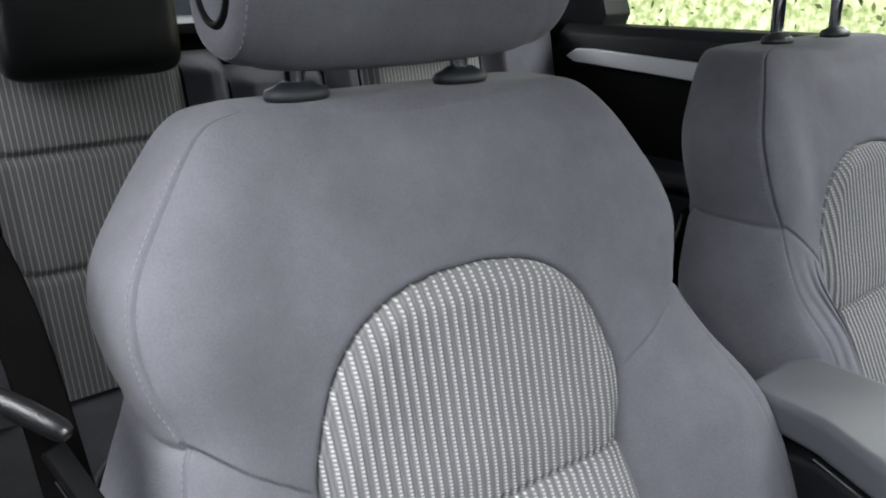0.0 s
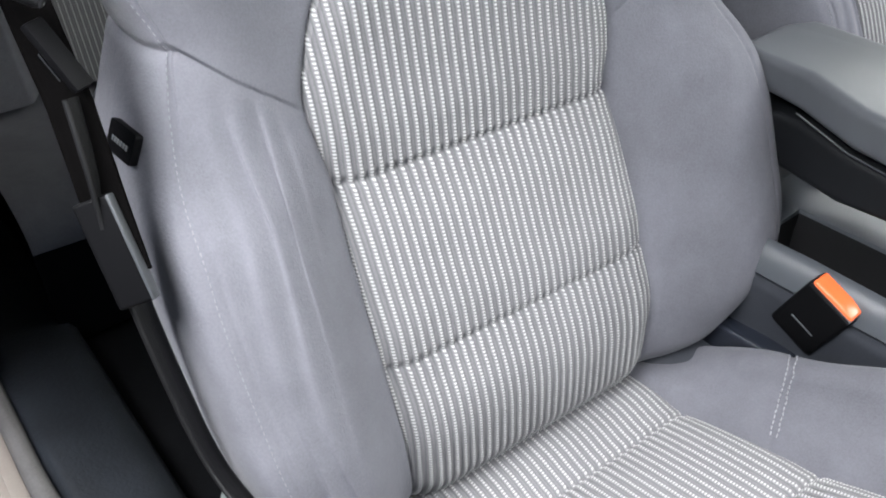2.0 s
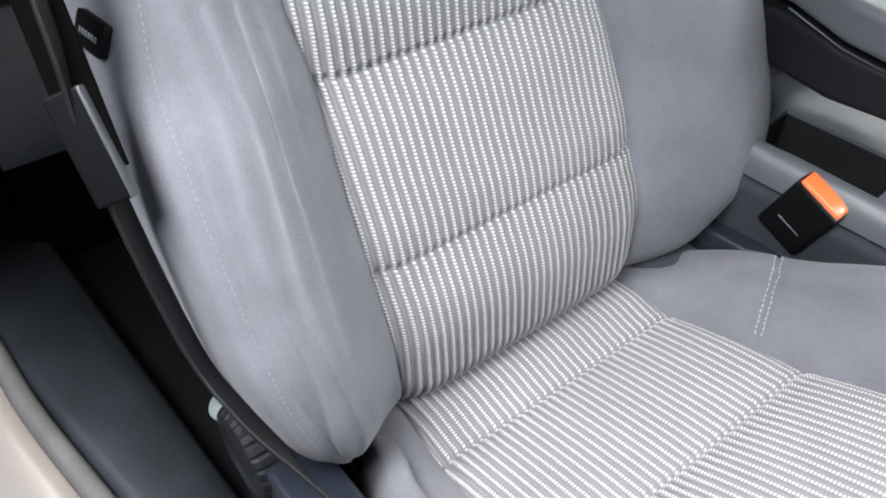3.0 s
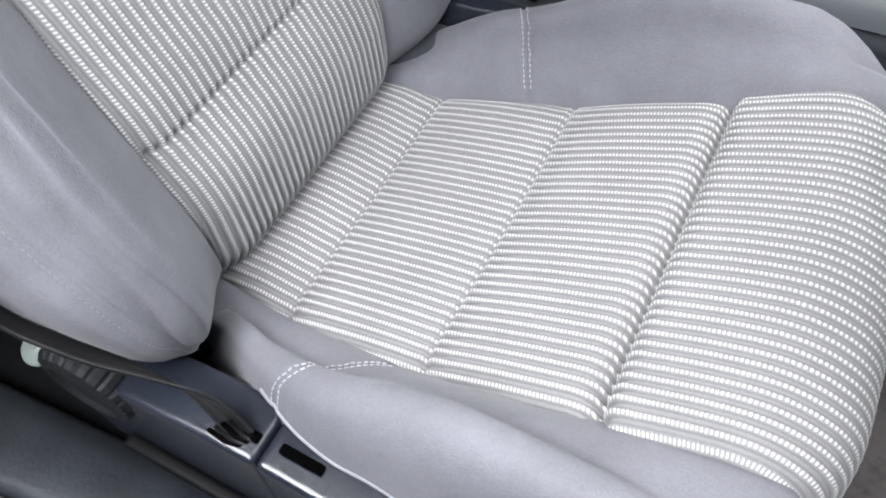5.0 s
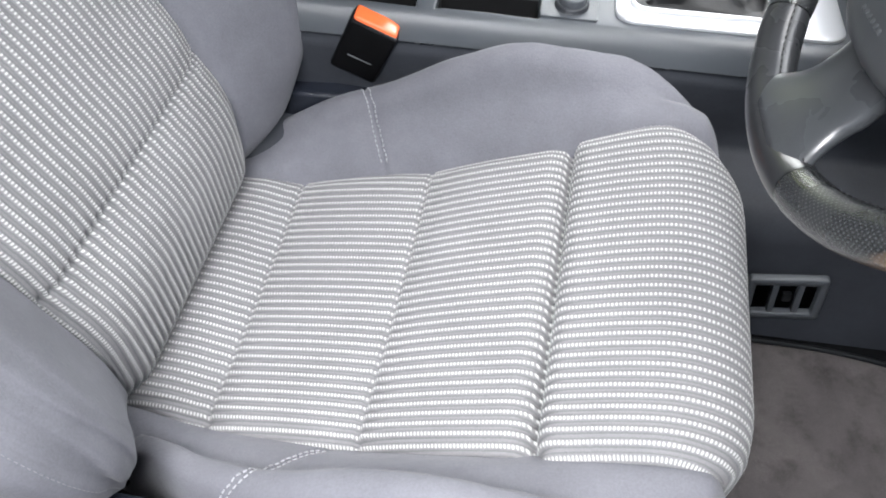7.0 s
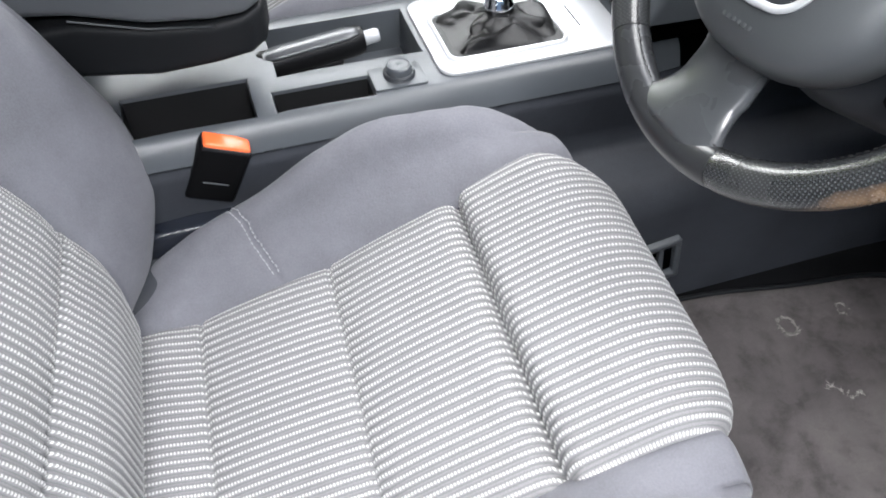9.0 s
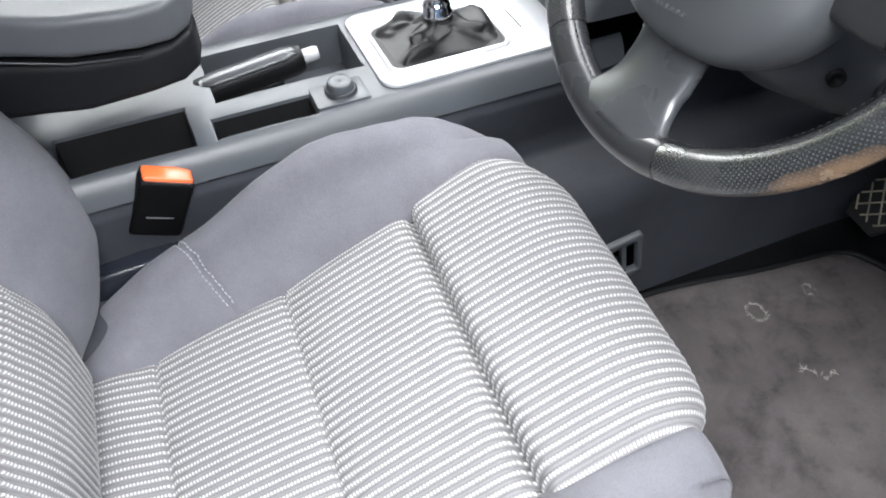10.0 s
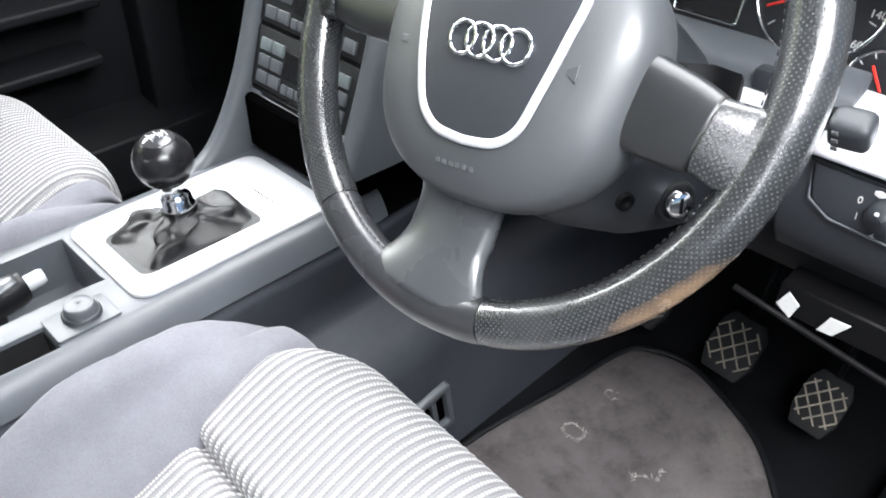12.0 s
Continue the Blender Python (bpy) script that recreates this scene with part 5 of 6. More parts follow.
V, F = ring_plate(rounded(0, 0, 0.088, 0.078, 0.005), rounded(0, 0, 0.070, 0.056, 0.003), -0.004, 0.005, 0.0015)
VV = np.stack([V[:, 0], -V[:, 2], V[:, 1]], 1) @ np.array(vm.to_3x3()).T + np.array(vm.translation)
put("vent_frame", VV, F, CONSOLE, vent, "grey raised frame")
# backing sheet coloured as the shade inside the outlet
part("vent_back", box((-0.04, 0.004, -0.034), (0.04, 0.007, 0.034), 0.001, 1), RECESS_SHADE, vent, "near-black sheet painting the shade inside the vent", m=vm)
for k in (-0.012, 0.016):
    part("vent_bar", box((k - 0.0035, -0.003, -0.028), (k + 0.0035, 0.005, 0.028), 0.0012, 2), CONSOLE, vent, "upright bar", m=vm)
part("vent_knob", box((-0.002, -0.002, -0.008), (0.009, 0.004, 0.008), 0.003, 2), SOFT, vent, "small dark stud", m=vm)

# ---- door sill and lower shell ----
def run(name, prof, x0, x1, n, material, label, category, wob=0.0, parent=None):
    xs = np.linspace(x0, x1, n)
    rows = []
    for x in xs:
        off = -wob * float(1 - smooth(-0.42, -0.05, x))
        rows.append([(x, y + off * float(smooth(0.27, 0.34, -y)), z) for y, z in prof])
    V = np.array(rows)
    ob = put(name, V, [f[::-1] for f in quads(n, len(prof))], material, parent)
    return tagged(ob, label, category, "", "structure") if parent is None else ob


run("sill_trim", [(-0.262, 0.075), (-0.266, 0.130), (-0.274, 0.146), (-0.292, 0.157), (-0.316, 0.165), (-0.340, 0.169), (-0.354, 0.167), (-0.358, 0.155)], -1.0, 1.1, 60, grained("scuffed_black_sill", (0.013, 0.0155, 0.0195), 0.5, 210.0, 14.0, 0.55, 0.9), "scuffed black plastic sill trim along the door opening", "door sill", 0.026)
run("sill_seal", [(-0.3585, 0.150), (-0.359, 0.165), (-0.364, 0.172), (-0.374, 0.173), (-0.381, 0.167), (-0.383, 0.150)], -1.0, 1.1, 60, grained("dusty_grey_seal", (0.10, 0.095, 0.092), 0.8, 300.0, 16.0, 0.3, 0.7), "dusty grey rubber door seal", "door seal", 0.026)
run("sill_paint", [(-0.3835, 0.148), (-0.390, 0.152), (-0.405, 0.150), (-0.43, 0.140), (-0.47, 0.110), (-0.50, 0.05), (-0.52, -0.05), (-0.52, -0.14)], -1.0, 1.1, 60, PAINT, "pale painted metal door sill", "door sill", 0.026)
# plug and latch on the sill by the pillar
plug = thing("sill_plug", (-0.40, -0.441, 0.14), "small orange brass striker set in the painted sill", "striker")
put("striker_loop", *tube(along([(-0.455, -0.444, 0.146), (-0.445, -0.444, 0.164), (-0.415, -0.446, 0.164), (-0.405, -0.446, 0.146)], 16), 0.006, 10), grained("brass_striker", (0.6, 0.36, 0.12), 0.35, 300, 20, 0.2, 0.1, 0.7), plug, "brass loop")
part("striker_plate", box((-0.48, -0.466, 0.135), (-0.38, -0.426, 0.1515), 0.003), PAINT, plug, "painted plate")
# grey floor stud and carpet shelf behind the seat
stud = thing("floor_stud", (-0.20, -0.225, 0.09), "round pale cover disc beside the seat runner", "cover disc")
put("disc", *lathe([(0.019, 0.0), (0.019, 0.005), (0.017, 0.008), (0.001, 0.009)], 32, pose(-0.225, -0.223, 0.155, 20, 0, 0)), grained("pale_disc", (0.22, 0.25, 0.23), 0.6), stud, "pale grey disc")
put("disc_post", *lathe([(0.012, 0.0), (0.012, 0.070), (0.001, 0.070)], 20, pose(-0.225, -0.223, 0.086)), BLACK, stud, "black post")

# body sides, pillars and roof close the car
def panel(name, poly, d0, d1, axis, material, label, category):
    return tagged(part(name, prism(poly, d0, d1, axis, 0.004, 2), material), label, category, "", "structure")


# out of view; forward bulge added to keep door light off the bench
panel("pillar_rear_right", [(-0.72, 0.17), (-0.55, 0.17), (-0.44, 0.45), (-0.24, 0.72), (-0.14, 0.95), (-0.24, 1.24), (-0.56, 1.24), (-0.64, 0.6)], -0.47, -0.415, "y", BLACK, "unseen dark trimmed door pillar behind the driver's seat, widened to block light", "pillar")
panel("wall_rear_right", [(-1.45, 0.0), (-0.70, 0.0), (-0.62, 0.9), (-1.45, 0.92)], -0.47, -0.40, "y", SOFT, "dark rear side trim", "wall")
panel("pillar_front_right", [(0.80, 0.10), (1.15, 0.10), (1.35, 0.9), (0.48, 1.26), (0.42, 1.22), (0.86, 0.86)], -0.50, -0.42, "y", SOFT, "dark front door pillar", "pillar")
panel("roof", [(-1.45, -0.46), (0.42, -0.40), (0.42, 1.15), (-1.45, 1.20)], 1.235, 1.27, "z", HEADCLOTH, "pale cloth headlining of the car roof", "ceiling")
panel("wall_left_lower", [(-1.45, 0.0), (1.3, 0.0), (1.3, 0.86), (-0.45, 0.868), (-1.45, 0.90)], 1.17, 1.24, "y", SOFT, "dark door lining", "wall")
panel("pillar_left_front", [(1.30, 0.86), (1.20, 0.86), (0.40, 1.24), (0.48, 1.26)], 1.16, 1.22, "y", SOFT, "dark windscreen pillar", "pillar")
panel("pillar_left_middle", [(0.02, 0.86), (0.12, 0.86), (0.08, 1.25), (0.0, 1.25)], 1.15, 1.22, "y", SOFT, "dark middle pillar", "pillar")
panel("pillar_left_rear", [(-1.45, 0.86), (-0.93, 0.86), (-0.905, 0.915), (-0.95, 1.05), (-0.99, 1.25), (-1.45, 1.25)], 1.13, 1.22, "y", SOFT, "dark rear pillar", "pillar")
panel("wall_rear", [(-0.46, 0.0), (1.2, 0.0), (1.2, 0.925), (-0.46, 0.925)], -1.50, -1.44, "x", SOFT, "dark boot wall", "wall")
panel("parcel_shelf", [(-1.46, -0.46), (-1.20, -0.46), (-1.20, 1.18), (-1.46, 1.18)], 0.905, 0.925, "z", SOFT, "dark rear shelf", "shelf")

# rear door lining on the far side
door = thing("rear_door_lining", (-0.6, 1.15, 0.4), "dark rear door lining with a silver strip and armrest", "door lining")
part("waist_rail", prism([(1.095, 0.835), (1.10, 0.872), (1.125, 0.892), (1.165, 0.895), (1.165, 0.80), (1.11, 0.80)], -1.02, 1.15, "x", 0.006, 3), SOFT, door, "dark padded waist rail")
part("silver_strip", prism([(-0.985, 0.822), (-0.955, 0.840), (-0.90, 0.842), (-0.60, 0.828), (0.0, 0.80), (0.0, 0.77), (-0.60, 0.790), (-0.88, 0.806), (-0.96, 0.810)], 1.086, 1.100, "y", 0.004, 3), SILVER, door, "silver trim strip")
part("door_insert", prism([(-1.0, 0.60), (0.10, 0.58), (0.10, 0.77), (-1.0, 0.80)], 1.115, 1.165, "y", 0.006, 2), BLACK, door, "black door insert")
part("door_armrest", prism([(1.05, 0.60), (1.05, 0.575), (1.10, 0.555), (1.165, 0.55), (1.165, 0.62), (1.07, 0.612)], -0.95, 0.05, "x", 0.008, 3), PLASTIC, door, "dark grey armrest")
part("door_pocket", prism([(-0.95, 0.15), (0.05, 0.15), (0.05, 0.52), (-0.95, 0.54)], 1.13, 1.17, "y", 0.006, 2), SOFT, door, "dark lower panel")
# front door lining on the far side, with ledges
fdoor = thing("front_door_lining", (0.7, 1.15, 0.3), "dark front door lining with ledges, in shade", "door lining")
part("door_ledge", prism([(1.09, 0.455), (1.09, 0.435), (1.17, 0.425), (1.17, 0.465)], 0.22, 0.74, "x", 0.006, 3), SOFT, fdoor, "dark grey pull ledge")
part("pocket_edge", prism([(1.09, 0.350), (1.09, 0.332), (1.17, 0.325), (1.17, 0.36)], 0.22, 0.72, "x", 0.006, 3), SOFT, fdoor, "dark grey pocket edge")
part("kick_panel", prism([(1.04, 0.09), (1.04, 0.20), (1.17, 0.22), (1.17, 0.09)], 0.20, 1.1, "x", 0.006, 3), SOFT, fdoor, "dark kick panel")
part("door_post", prism([(0.80, 0.09), (0.88, 0.09), (0.90, 0.80), (0.82, 0.80)], 1.10, 1.17, "y", 0.01, 3), SOFT, fdoor, "dark door post")

# ---- dashboard ----
dash = thing("dashboard", (0.95, 0.37, 0.40), "black dashboard with instruments, switches and a silver strip", "dashboard")
prof = [(1.36, 0.875), (1.10, 0.905), (0.90, 0.900), (0.83, 0.880), (0.81, 0.85), (0.805, 0.80), (0.80, 0.72), (0.785, 0.66), (0.765, 0.60), (0.775, 0.53), (0.81, 0.492), (0.90, 0.475), (1.15, 0.47), (1.36, 0.46)]
P = np.array(along([(x, 0, z) for x, z in prof], 70))
for nm, y0, y1, sh in (("dash_body", -0.42, 0.262, 0.0), ("dash_body", 0.488, 1.15, 0.06)):
    ys = np.linspace(y0, y1, 20)
    V = np.array([[(p[0] + sh, y, p[2]) for y in ys] for p in P])
    F = quads(70, 20) + [tuple(k * 20 for k in range(70))[::-1], tuple(k * 20 + 19 for k in range(70))]
    put(nm, V, F, SOFT, dash, "black soft dash moulding")
part("instrument_hood", prism([(0.70, 0.80), (0.72, 0.835), (0.78, 0.86), (0.92, 0.885), (0.92, 0.86), (0.79, 0.83), (0.74, 0.80)], -0.235, 0.085, "y", 0.008, 3), SOFT, dash, "black instrument hood")
# silver strip under the instruments and switch panel
part("dash_strip", prism([(0.722, 0.649), (0.714, 0.654), (0.719, 0.664), (0.738, 0.686), (0.76, 0.694), (0.77, 0.649)], -0.42, -0.085, "y", 0.005, 3), SILVER, dash, "pale silver dash strip")
part("lower_panel", prism([(0.775, 0.535), (0.748, 0.553), (0.732, 0.578), (0.727, 0.605), (0.726, 0.640), (0.732, 0.647), (0.78, 0.647), (0.79, 0.53)], -0.42, -0.135, "y", 0.006, 3), PLASTIC, dash, "dark lower knee panel")
lsw = part("light_switch_panel", prism([(-0.285, 0.600), (-0.175, 0.606), (-0.160, 0.616), (-0.156, 0.644), (-0.285, 0.642)], 0.7225, 0.730, "x", 0.003, 2), PLASTIC, dash, "dark light switch panel")
put("panel_rim", *tube([(0.7235, y, z) for y, z in ((-0.285, 0.5985), (-0.176, 0.6045), (-0.1585, 0.615), (-0.1545, 0.645), (-0.285, 0.6435))], 0.0011, 8), CONSOLE, lsw, "thin pale rim")
put("light_switch", *lathe([(0.0125, -0.002), (0.0125, 0.006), (0.011, 0.009), (0.0005, 0.0095)], 32, Matrix.Translation((0.7225, -0.212, 0.624)) @ Matrix.Rotation(radians(-90), 4, "Y")), PLASTIC, lsw, "round rotary switch")
part("switch_dot", box((0.7120, -0.2095, 0.627), (0.7132, -0.2065, 0.630), 0.0004, 1), WHITE, lsw, "white pointer dot")


def lettering(name, text, size, m, material, parent, label=""):
    cu = bpy.data.curves.new(name, "FONT")
    cu.body, cu.size, cu.extrude = text, size, 0.0002
    cu.align_x, cu.align_y = "CENTER", "CENTER"
    tmp = new("tmp_text", cu)
    bpy.context.view_layer.update()
    me = bpy.data.meshes.new_from_object(tmp.evaluated_get(bpy.context.evaluated_depsgraph_get()))
    bpy.data.objects.remove(tmp)
    bm = bmesh.new()
    bm.from_mesh(me)
    return part(name, bm, material, parent, label, False, m)


FACE = Matrix(((0, 0, -1, 0), (-1, 0, 0, 0), (0, 1, 0, 0), (0, 0, 0, 1)))    # reads from the driver's side
for ch, y, z in (("0", -0.193, 0.629), ("1", -0.194, 0.616), ("2", -0.208, 0.6075), ("3", -0.226, 0.611)):
    lettering("numeral", ch, 0.0075, Matrix.Translation((0.7215, y, z)) @ FACE, WHITE, lsw, "white numeral")
part("lamp_symbol", prism([(-0.204, 0.6355), (-0.200, 0.6370), (-0.200, 0.6400), (-0.204, 0.6415), (-0.208, 0.6400), (-0.208, 0.6370)], 0.7210, 0.7222, "x", 0.0006, 1), WHITE, lsw, "white lamp symbol")
# instrument cluster
def on_cluster(y, z):
    return Matrix.Translation((0.762 + 0.3 * (z - 0.71), y, z)) @ Matrix.Rotation(radians(16.7), 4, "Y") @ FACE


part("cluster_face", box((-0.16, -0.075, -0.004), (0.16, 0.085, 0.0), 0.002, 1), DIAL, dash, "black instrument face", m=on_cluster(-0.07, 0.735))
for y, z, r, name in ((-0.113, 0.743, 0.047, "speed"), (-0.171, 0.695, 0.024, "fuel")):
    cm = on_cluster(y, z)
    dial = part("dial", prism(rounded(0, 0, 2 * r, 2 * r, r * 0.999, 12), 0.0, 0.0012 if name == "left" else (0.0024 if name == "fuel" else 0.0008), "z", 0, 1), DIAL, dash, "black dial face", m=cm)
    a = np.linspace(0, 2 * math.pi, 49)[:-1]
    ring = np.c_[r * np.cos(a), r * np.sin(a), np.full(48, 0.003)]
    ringw = ring @ np.array(cm.to_3x3()).T + np.array(cm.translation)
    put("dial_ring", *tube(ringw, 0.0013, 8, True), CHROME, dial, "thin bright ring")
    for k in range(11):
        an = radians(225 - 27 * k)
        mk = cm @ Matrix.Rotation(an, 4, "Z")
        part("tick", box((r * 0.80, -0.0004, 0.0022), (r * 0.92, 0.0004, 0.003), 0, 1), WHITE, dial, m=mk)
    part("needle", box((r * 0.45 if name == "speed" else -0.004, -0.0009, 0.003), (r * (0.86 if name == "speed" else 0.62), 0.0009, 0.0042), 0.0004, 1), RED, dial, "red needle", m=cm @ Matrix.Rotation(radians(207 if name == "speed" else 125), 4, "Z"))
for ch, y, z in (("140", -0.153, 0.737), ("160", -0.145, 0.716)):
    lettering("numeral", ch, 0.0078, on_cluster(y, z) @ Matrix.Translation((0, 0, 0.003)), WHITE, dash, "white dial numeral")
dm = on_cluster(-0.032, 0.727)
part("display", box((-0.026, -0.020, 0.0), (0.026, 0.030, 0.002), 0.001, 1), GLOSS, dash, "dark display", m=dm)
V, F = ring_plate(rounded(0, 0.005, 0.056, 0.054, 0.003, 3), rounded(0, 0.005, 0.052, 0.050, 0.002, 3), 0.0, 0.004, 0.0008)
put("display_frame", V @ np.array(dm.to_3x3()).T + np.array(dm.translation), F, CHROME, dash, "thin bright display frame")
part("cluster_ledge", prism([(0.728, 0.672), (0.736, 0.690), (0.752, 0.702), (0.77, 0.705), (0.77, 0.665), (0.74, 0.660)], -0.165, 0.07, "y", 0.003, 2), CONSOLE, dash, "grey ledge below the instruments")
part("trip_button", box((0.729, -0.112, 0.678), (0.742, -0.094, 0.694), 0.002, 2), PLASTIC, dash, "small grey button")
# uncovered opening below the dash, with white clips
part("open_recess", box((0.752, -0.262, 0.486), (0.80, -0.150, 0.516), 0.002, 1), BLACK, dash, "dark uncovered opening")
for y in (-0.162, -0.199):
    part("white_clip", prism([(y + 0.010, 0.496), (y + 0.002, 0.512), (y - 0.009, 0.503), (y - 0.004, 0.487)] if y > -0.18 else [(y + 0.010, 0.489), (y + 0.003, 0.506), (y - 0.014, 0.507), (y - 0.003, 0.490)], 0.7475, 0.7495, "x", 0.0005, 1), WHITE, dash, "bare white clip")
put("lower_rail", *tube([(0.748, -0.115, 0.492), (0.748, -0.18, 0.482), (0.748, -0.25, 0.472), (0.748, -0.40, 0.455)], 0.0030, 10), BLACK, dash, "black lower edge")

# ---- centre stack ----
stack = thing("centre_stack", (0.66, 0.373, 0.44), "dark centre stack with radio and climate buttons between curved side frames", "centre stack")
line = along([(0.555, 0, 0.436), (0.590, 0, 0.462), (0.628, 0, 0.520), (0.662, 0, 0.600), (0.690, 0, 0.690), (0.71, 0, 0.80), (0.73, 0, 0.87)], 50)
for y in (0.2675, 0.4795):
    rows = []
    for k, p in enumerate(line if y > 0.3 else line[8:]):
        w = 0.0125
        rows.append([(p[0] + 0.16, y - w, p[2] - 0.004), (p[0] + 0.012, y - w, p[2]), (p[0] + 0.003, y - w + 0.002, p[2]), (p[0], y - w + 0.007, p[2] + 0.001), (p[0], y + w - 0.007, p[2] + 0.001), (p[0] + 0.003, y + w - 0.002, p[2]), (p[0] + 0.012, y + w, p[2]), (p[0] + 0.16, y + w, p[2] - 0.004)])
    V = np.array(rows)
    put("side_frame", V, quads(len(V), 8), CONSOLE, stack, "grey curved side frame")
fm = Matrix.Translation((0.648, 0.3735, 0.520)) @ Matrix.Rotation(radians(19), 4, "Y") @ FACE
part("stack_face", box((-0.096, 0.0, -0.01), (0.096, 0.34, 0.0), 0.002, 1), BLACK, stack, "black stack face", m=fm)
part("stack_lip", box((-0.096, -0.006, -0.012), (0.096, 0.0015, 0.004), 0.002, 2), CHROME, stack, "bright lower lip", m=fm)
for name, y0, y1 in (("climate_unit", 0.006, 0.075), ("radio", 0.080, 0.160), ("vent_unit", 0.166, 0.24)):
    unit = part(name, box((-0.091, y0, 0.0), (0.091, y1, 0.004), 0.0015, 2), SOFT, stack, "dark control unit with small grey buttons", m=fm)
    part("display", box((-0.032, y0 + 0.022, 0.0035), (0.032, y1 - 0.016, 0.0052), 0.001, 1), GLOSS, unit, "dark display", m=fm)
    for sx in (-1, 1):
        for r in range(3):
            for c in range(2):
                x = sx * (0.046 + 0.023 * c)
                y = y0 + 0.013 + r * (y1 - y0 - 0.02) / 2.6
                part("button", box((x - 0.010, y - 0.007, 0.0035), (x + 0.010, y + 0.007, 0.0075), 0.0018, 2), BUTTON if r == 2 else CONSOLE, unit, "pale button" if r == 2 else "grey button", m=fm)
    for c in range(5):
        x = -0.026 + 0.013 * c
        part("button", box((x - 0.0055, y0 + 0.005, 0.0035), (x + 0.0055, y0 + 0.016, 0.0070), 0.0015, 2), CONSOLE, unit, "grey button", m=fm)
# closed block coloured as the shade of the tray below the stack
part("stack_cavity", box((0.635, 0.278, 0.445), (0.72, 0.469, 0.515), 0.004, 1), RECESS_SHADE, stack, "near-black block painting the shade of the open tray mouth")

# ---- driver's belt ----
belt = thing("seat_belt", (0.03, -0.30, 0.29), "black seat belt webbing with a dark sleeve beside the driver's seat", "seat belt")


def strap(name, pts, width, material, label, side, thick=0.0007, n=60, parent=belt, end=None):
    P = along(pts, n)
    w = smooth(0.70, 1.0, np.linspace(0, 1, n))[:, None]
    side = np.array(side, float)[None] * (1 - w) + np.array(end or side, float)[None] * w
    T = np.gradient(P, axis=0)
    T /= np.linalg.norm(T, axis=1)[:, None]
    S = side - (T * side).sum(1)[:, None] * T
    S /= np.linalg.norm(S, axis=1)[:, None]
    N = np.cross(T, S)
    u = np.linspace(-1, 1, 11)
    rid = 0.0005 * (np.abs(u) > 0.75) + 0.0004 * (np.abs(u) < 0.2)
    a = P[:, None] + S[:, None] * (u * width / 2)[None, :, None] + N[:, None] * (thick + rid)[None, :, None]
    b = P[:, None] + S[:, None] * (u[::-1] * width / 2)[None, :, None] - N[:, None] * (thick + rid)[None, ::-1, None]
    V = np.concatenate([a, b], 1)
    return put(name, V, quads(n, 22, False, True), material, parent, label)


strap("webbing", [(-0.40, -0.395, 1.16), (-0.26, -0.336, 0.97), (-0.178, -0.298, 0.85), (-0.115, -0.292, 0.736), (-0.097, -0.293, 0.702), (-0.075, -0.296, 0.66), (-0.056, -0.298, 0.622)], 0.027, WEB, "black diagonal webbing", (0.55, 0.83, -0.1))
strap("webbing", [(-0.100, -0.289, 0.722), (-0.086, -0.292, 0.68), (-0.067, -0.296, 0.60), (-0.027, -0.291, 0.484), (0.010, -0.282, 0.440), (0.048, -0.266, 0.400), (0.078, -0.258, 0.370), (0.104, -0.262, 0.338)], 0.030, SLEEK, "black lap webbing along the seat side", (-0.60, 0.52, -0.60), end=(-0.8, -0.15, -0.5))
# belt sleeve, tongue and guide bar
sw, sl = Vector((0.66, 0.70, -0.12)).normalized(), Vector((0.5, 0.02, -0.87)).normalized()
sn_ = sl.cross(sw).normalized()
sw = sn_.cross(sl)
slm = Matrix.Translation((-0.063, -0.300, 0.637)) @ Matrix((sw, sn_, sl)).transposed().to_4x4()
part("sleeve", box((-0.0130, -0.0045, -0.034), (0.0115, 0.0045, 0.036), 0.0025, 3), BLACK, belt, "dark glossy plastic belt sleeve", m=slm)
# thin lighter strip paints the highlight along one sleeve edge
part("sleeve_edge", box((0.0095, -0.0052, -0.0335), (0.0119, 0.0052, 0.0355), 0.0012, 2), HUB, belt, "grey strip painting the lit edge of the sleeve", m=slm)
put("guide_bar", *tube(along([(-0.19, -0.375, 0.822), (-0.15, -0.340, 0.810), (-0.115, -0.312, 0.796), (-0.090, -0.292, 0.782)], 24), np.interp(np.linspace(0, 1, 24), [0, 0.8, 0.95, 1], [0.0060, 0.0068, 0.0062, 0.004]), 16), LEATHER, belt, "glossy black guide bar")
tm = Matrix.Translation((-0.100, -0.291, 0.748)) @ Matrix.Rotation(radians(30), 4, "Z") @ Matrix.Rotation(radians(-35), 4, "Y")
part("tongue", box((-0.003, -0.007, -0.022), (0.003, 0.007, 0.022), 0.002, 2), BLACK, belt, "black belt tongue body", m=tm)
part("tongue_plate", box((-0.0052, -0.007, -0.012), (-0.0035, 0.007, 0.006), 0.0008, 2), CHROME, belt, "bright metal tongue", m=tm)
for k in range(5):
    a = np.array([0.088 + 0.003 * k, -0.273 + 0.0042 * k, 0.355 - 0.0005 * k])
    put("pleat", *tube([a, a + np.array([0.010, -0.001 * k, -0.012]), (0.111 + 0.0015 * k, -0.269 + 0.002 * k, 0.332)], [0.0018, 0.0022, 0.0014], 8), SLEEK if k % 2 else WEB, belt, "gathered webbing end")

# ---- rear bench ----
bench = thing("rear_bench", (-0.85, 0.375, 0.1), "grey rear bench with striped panels and dark headrests", "rear seat")


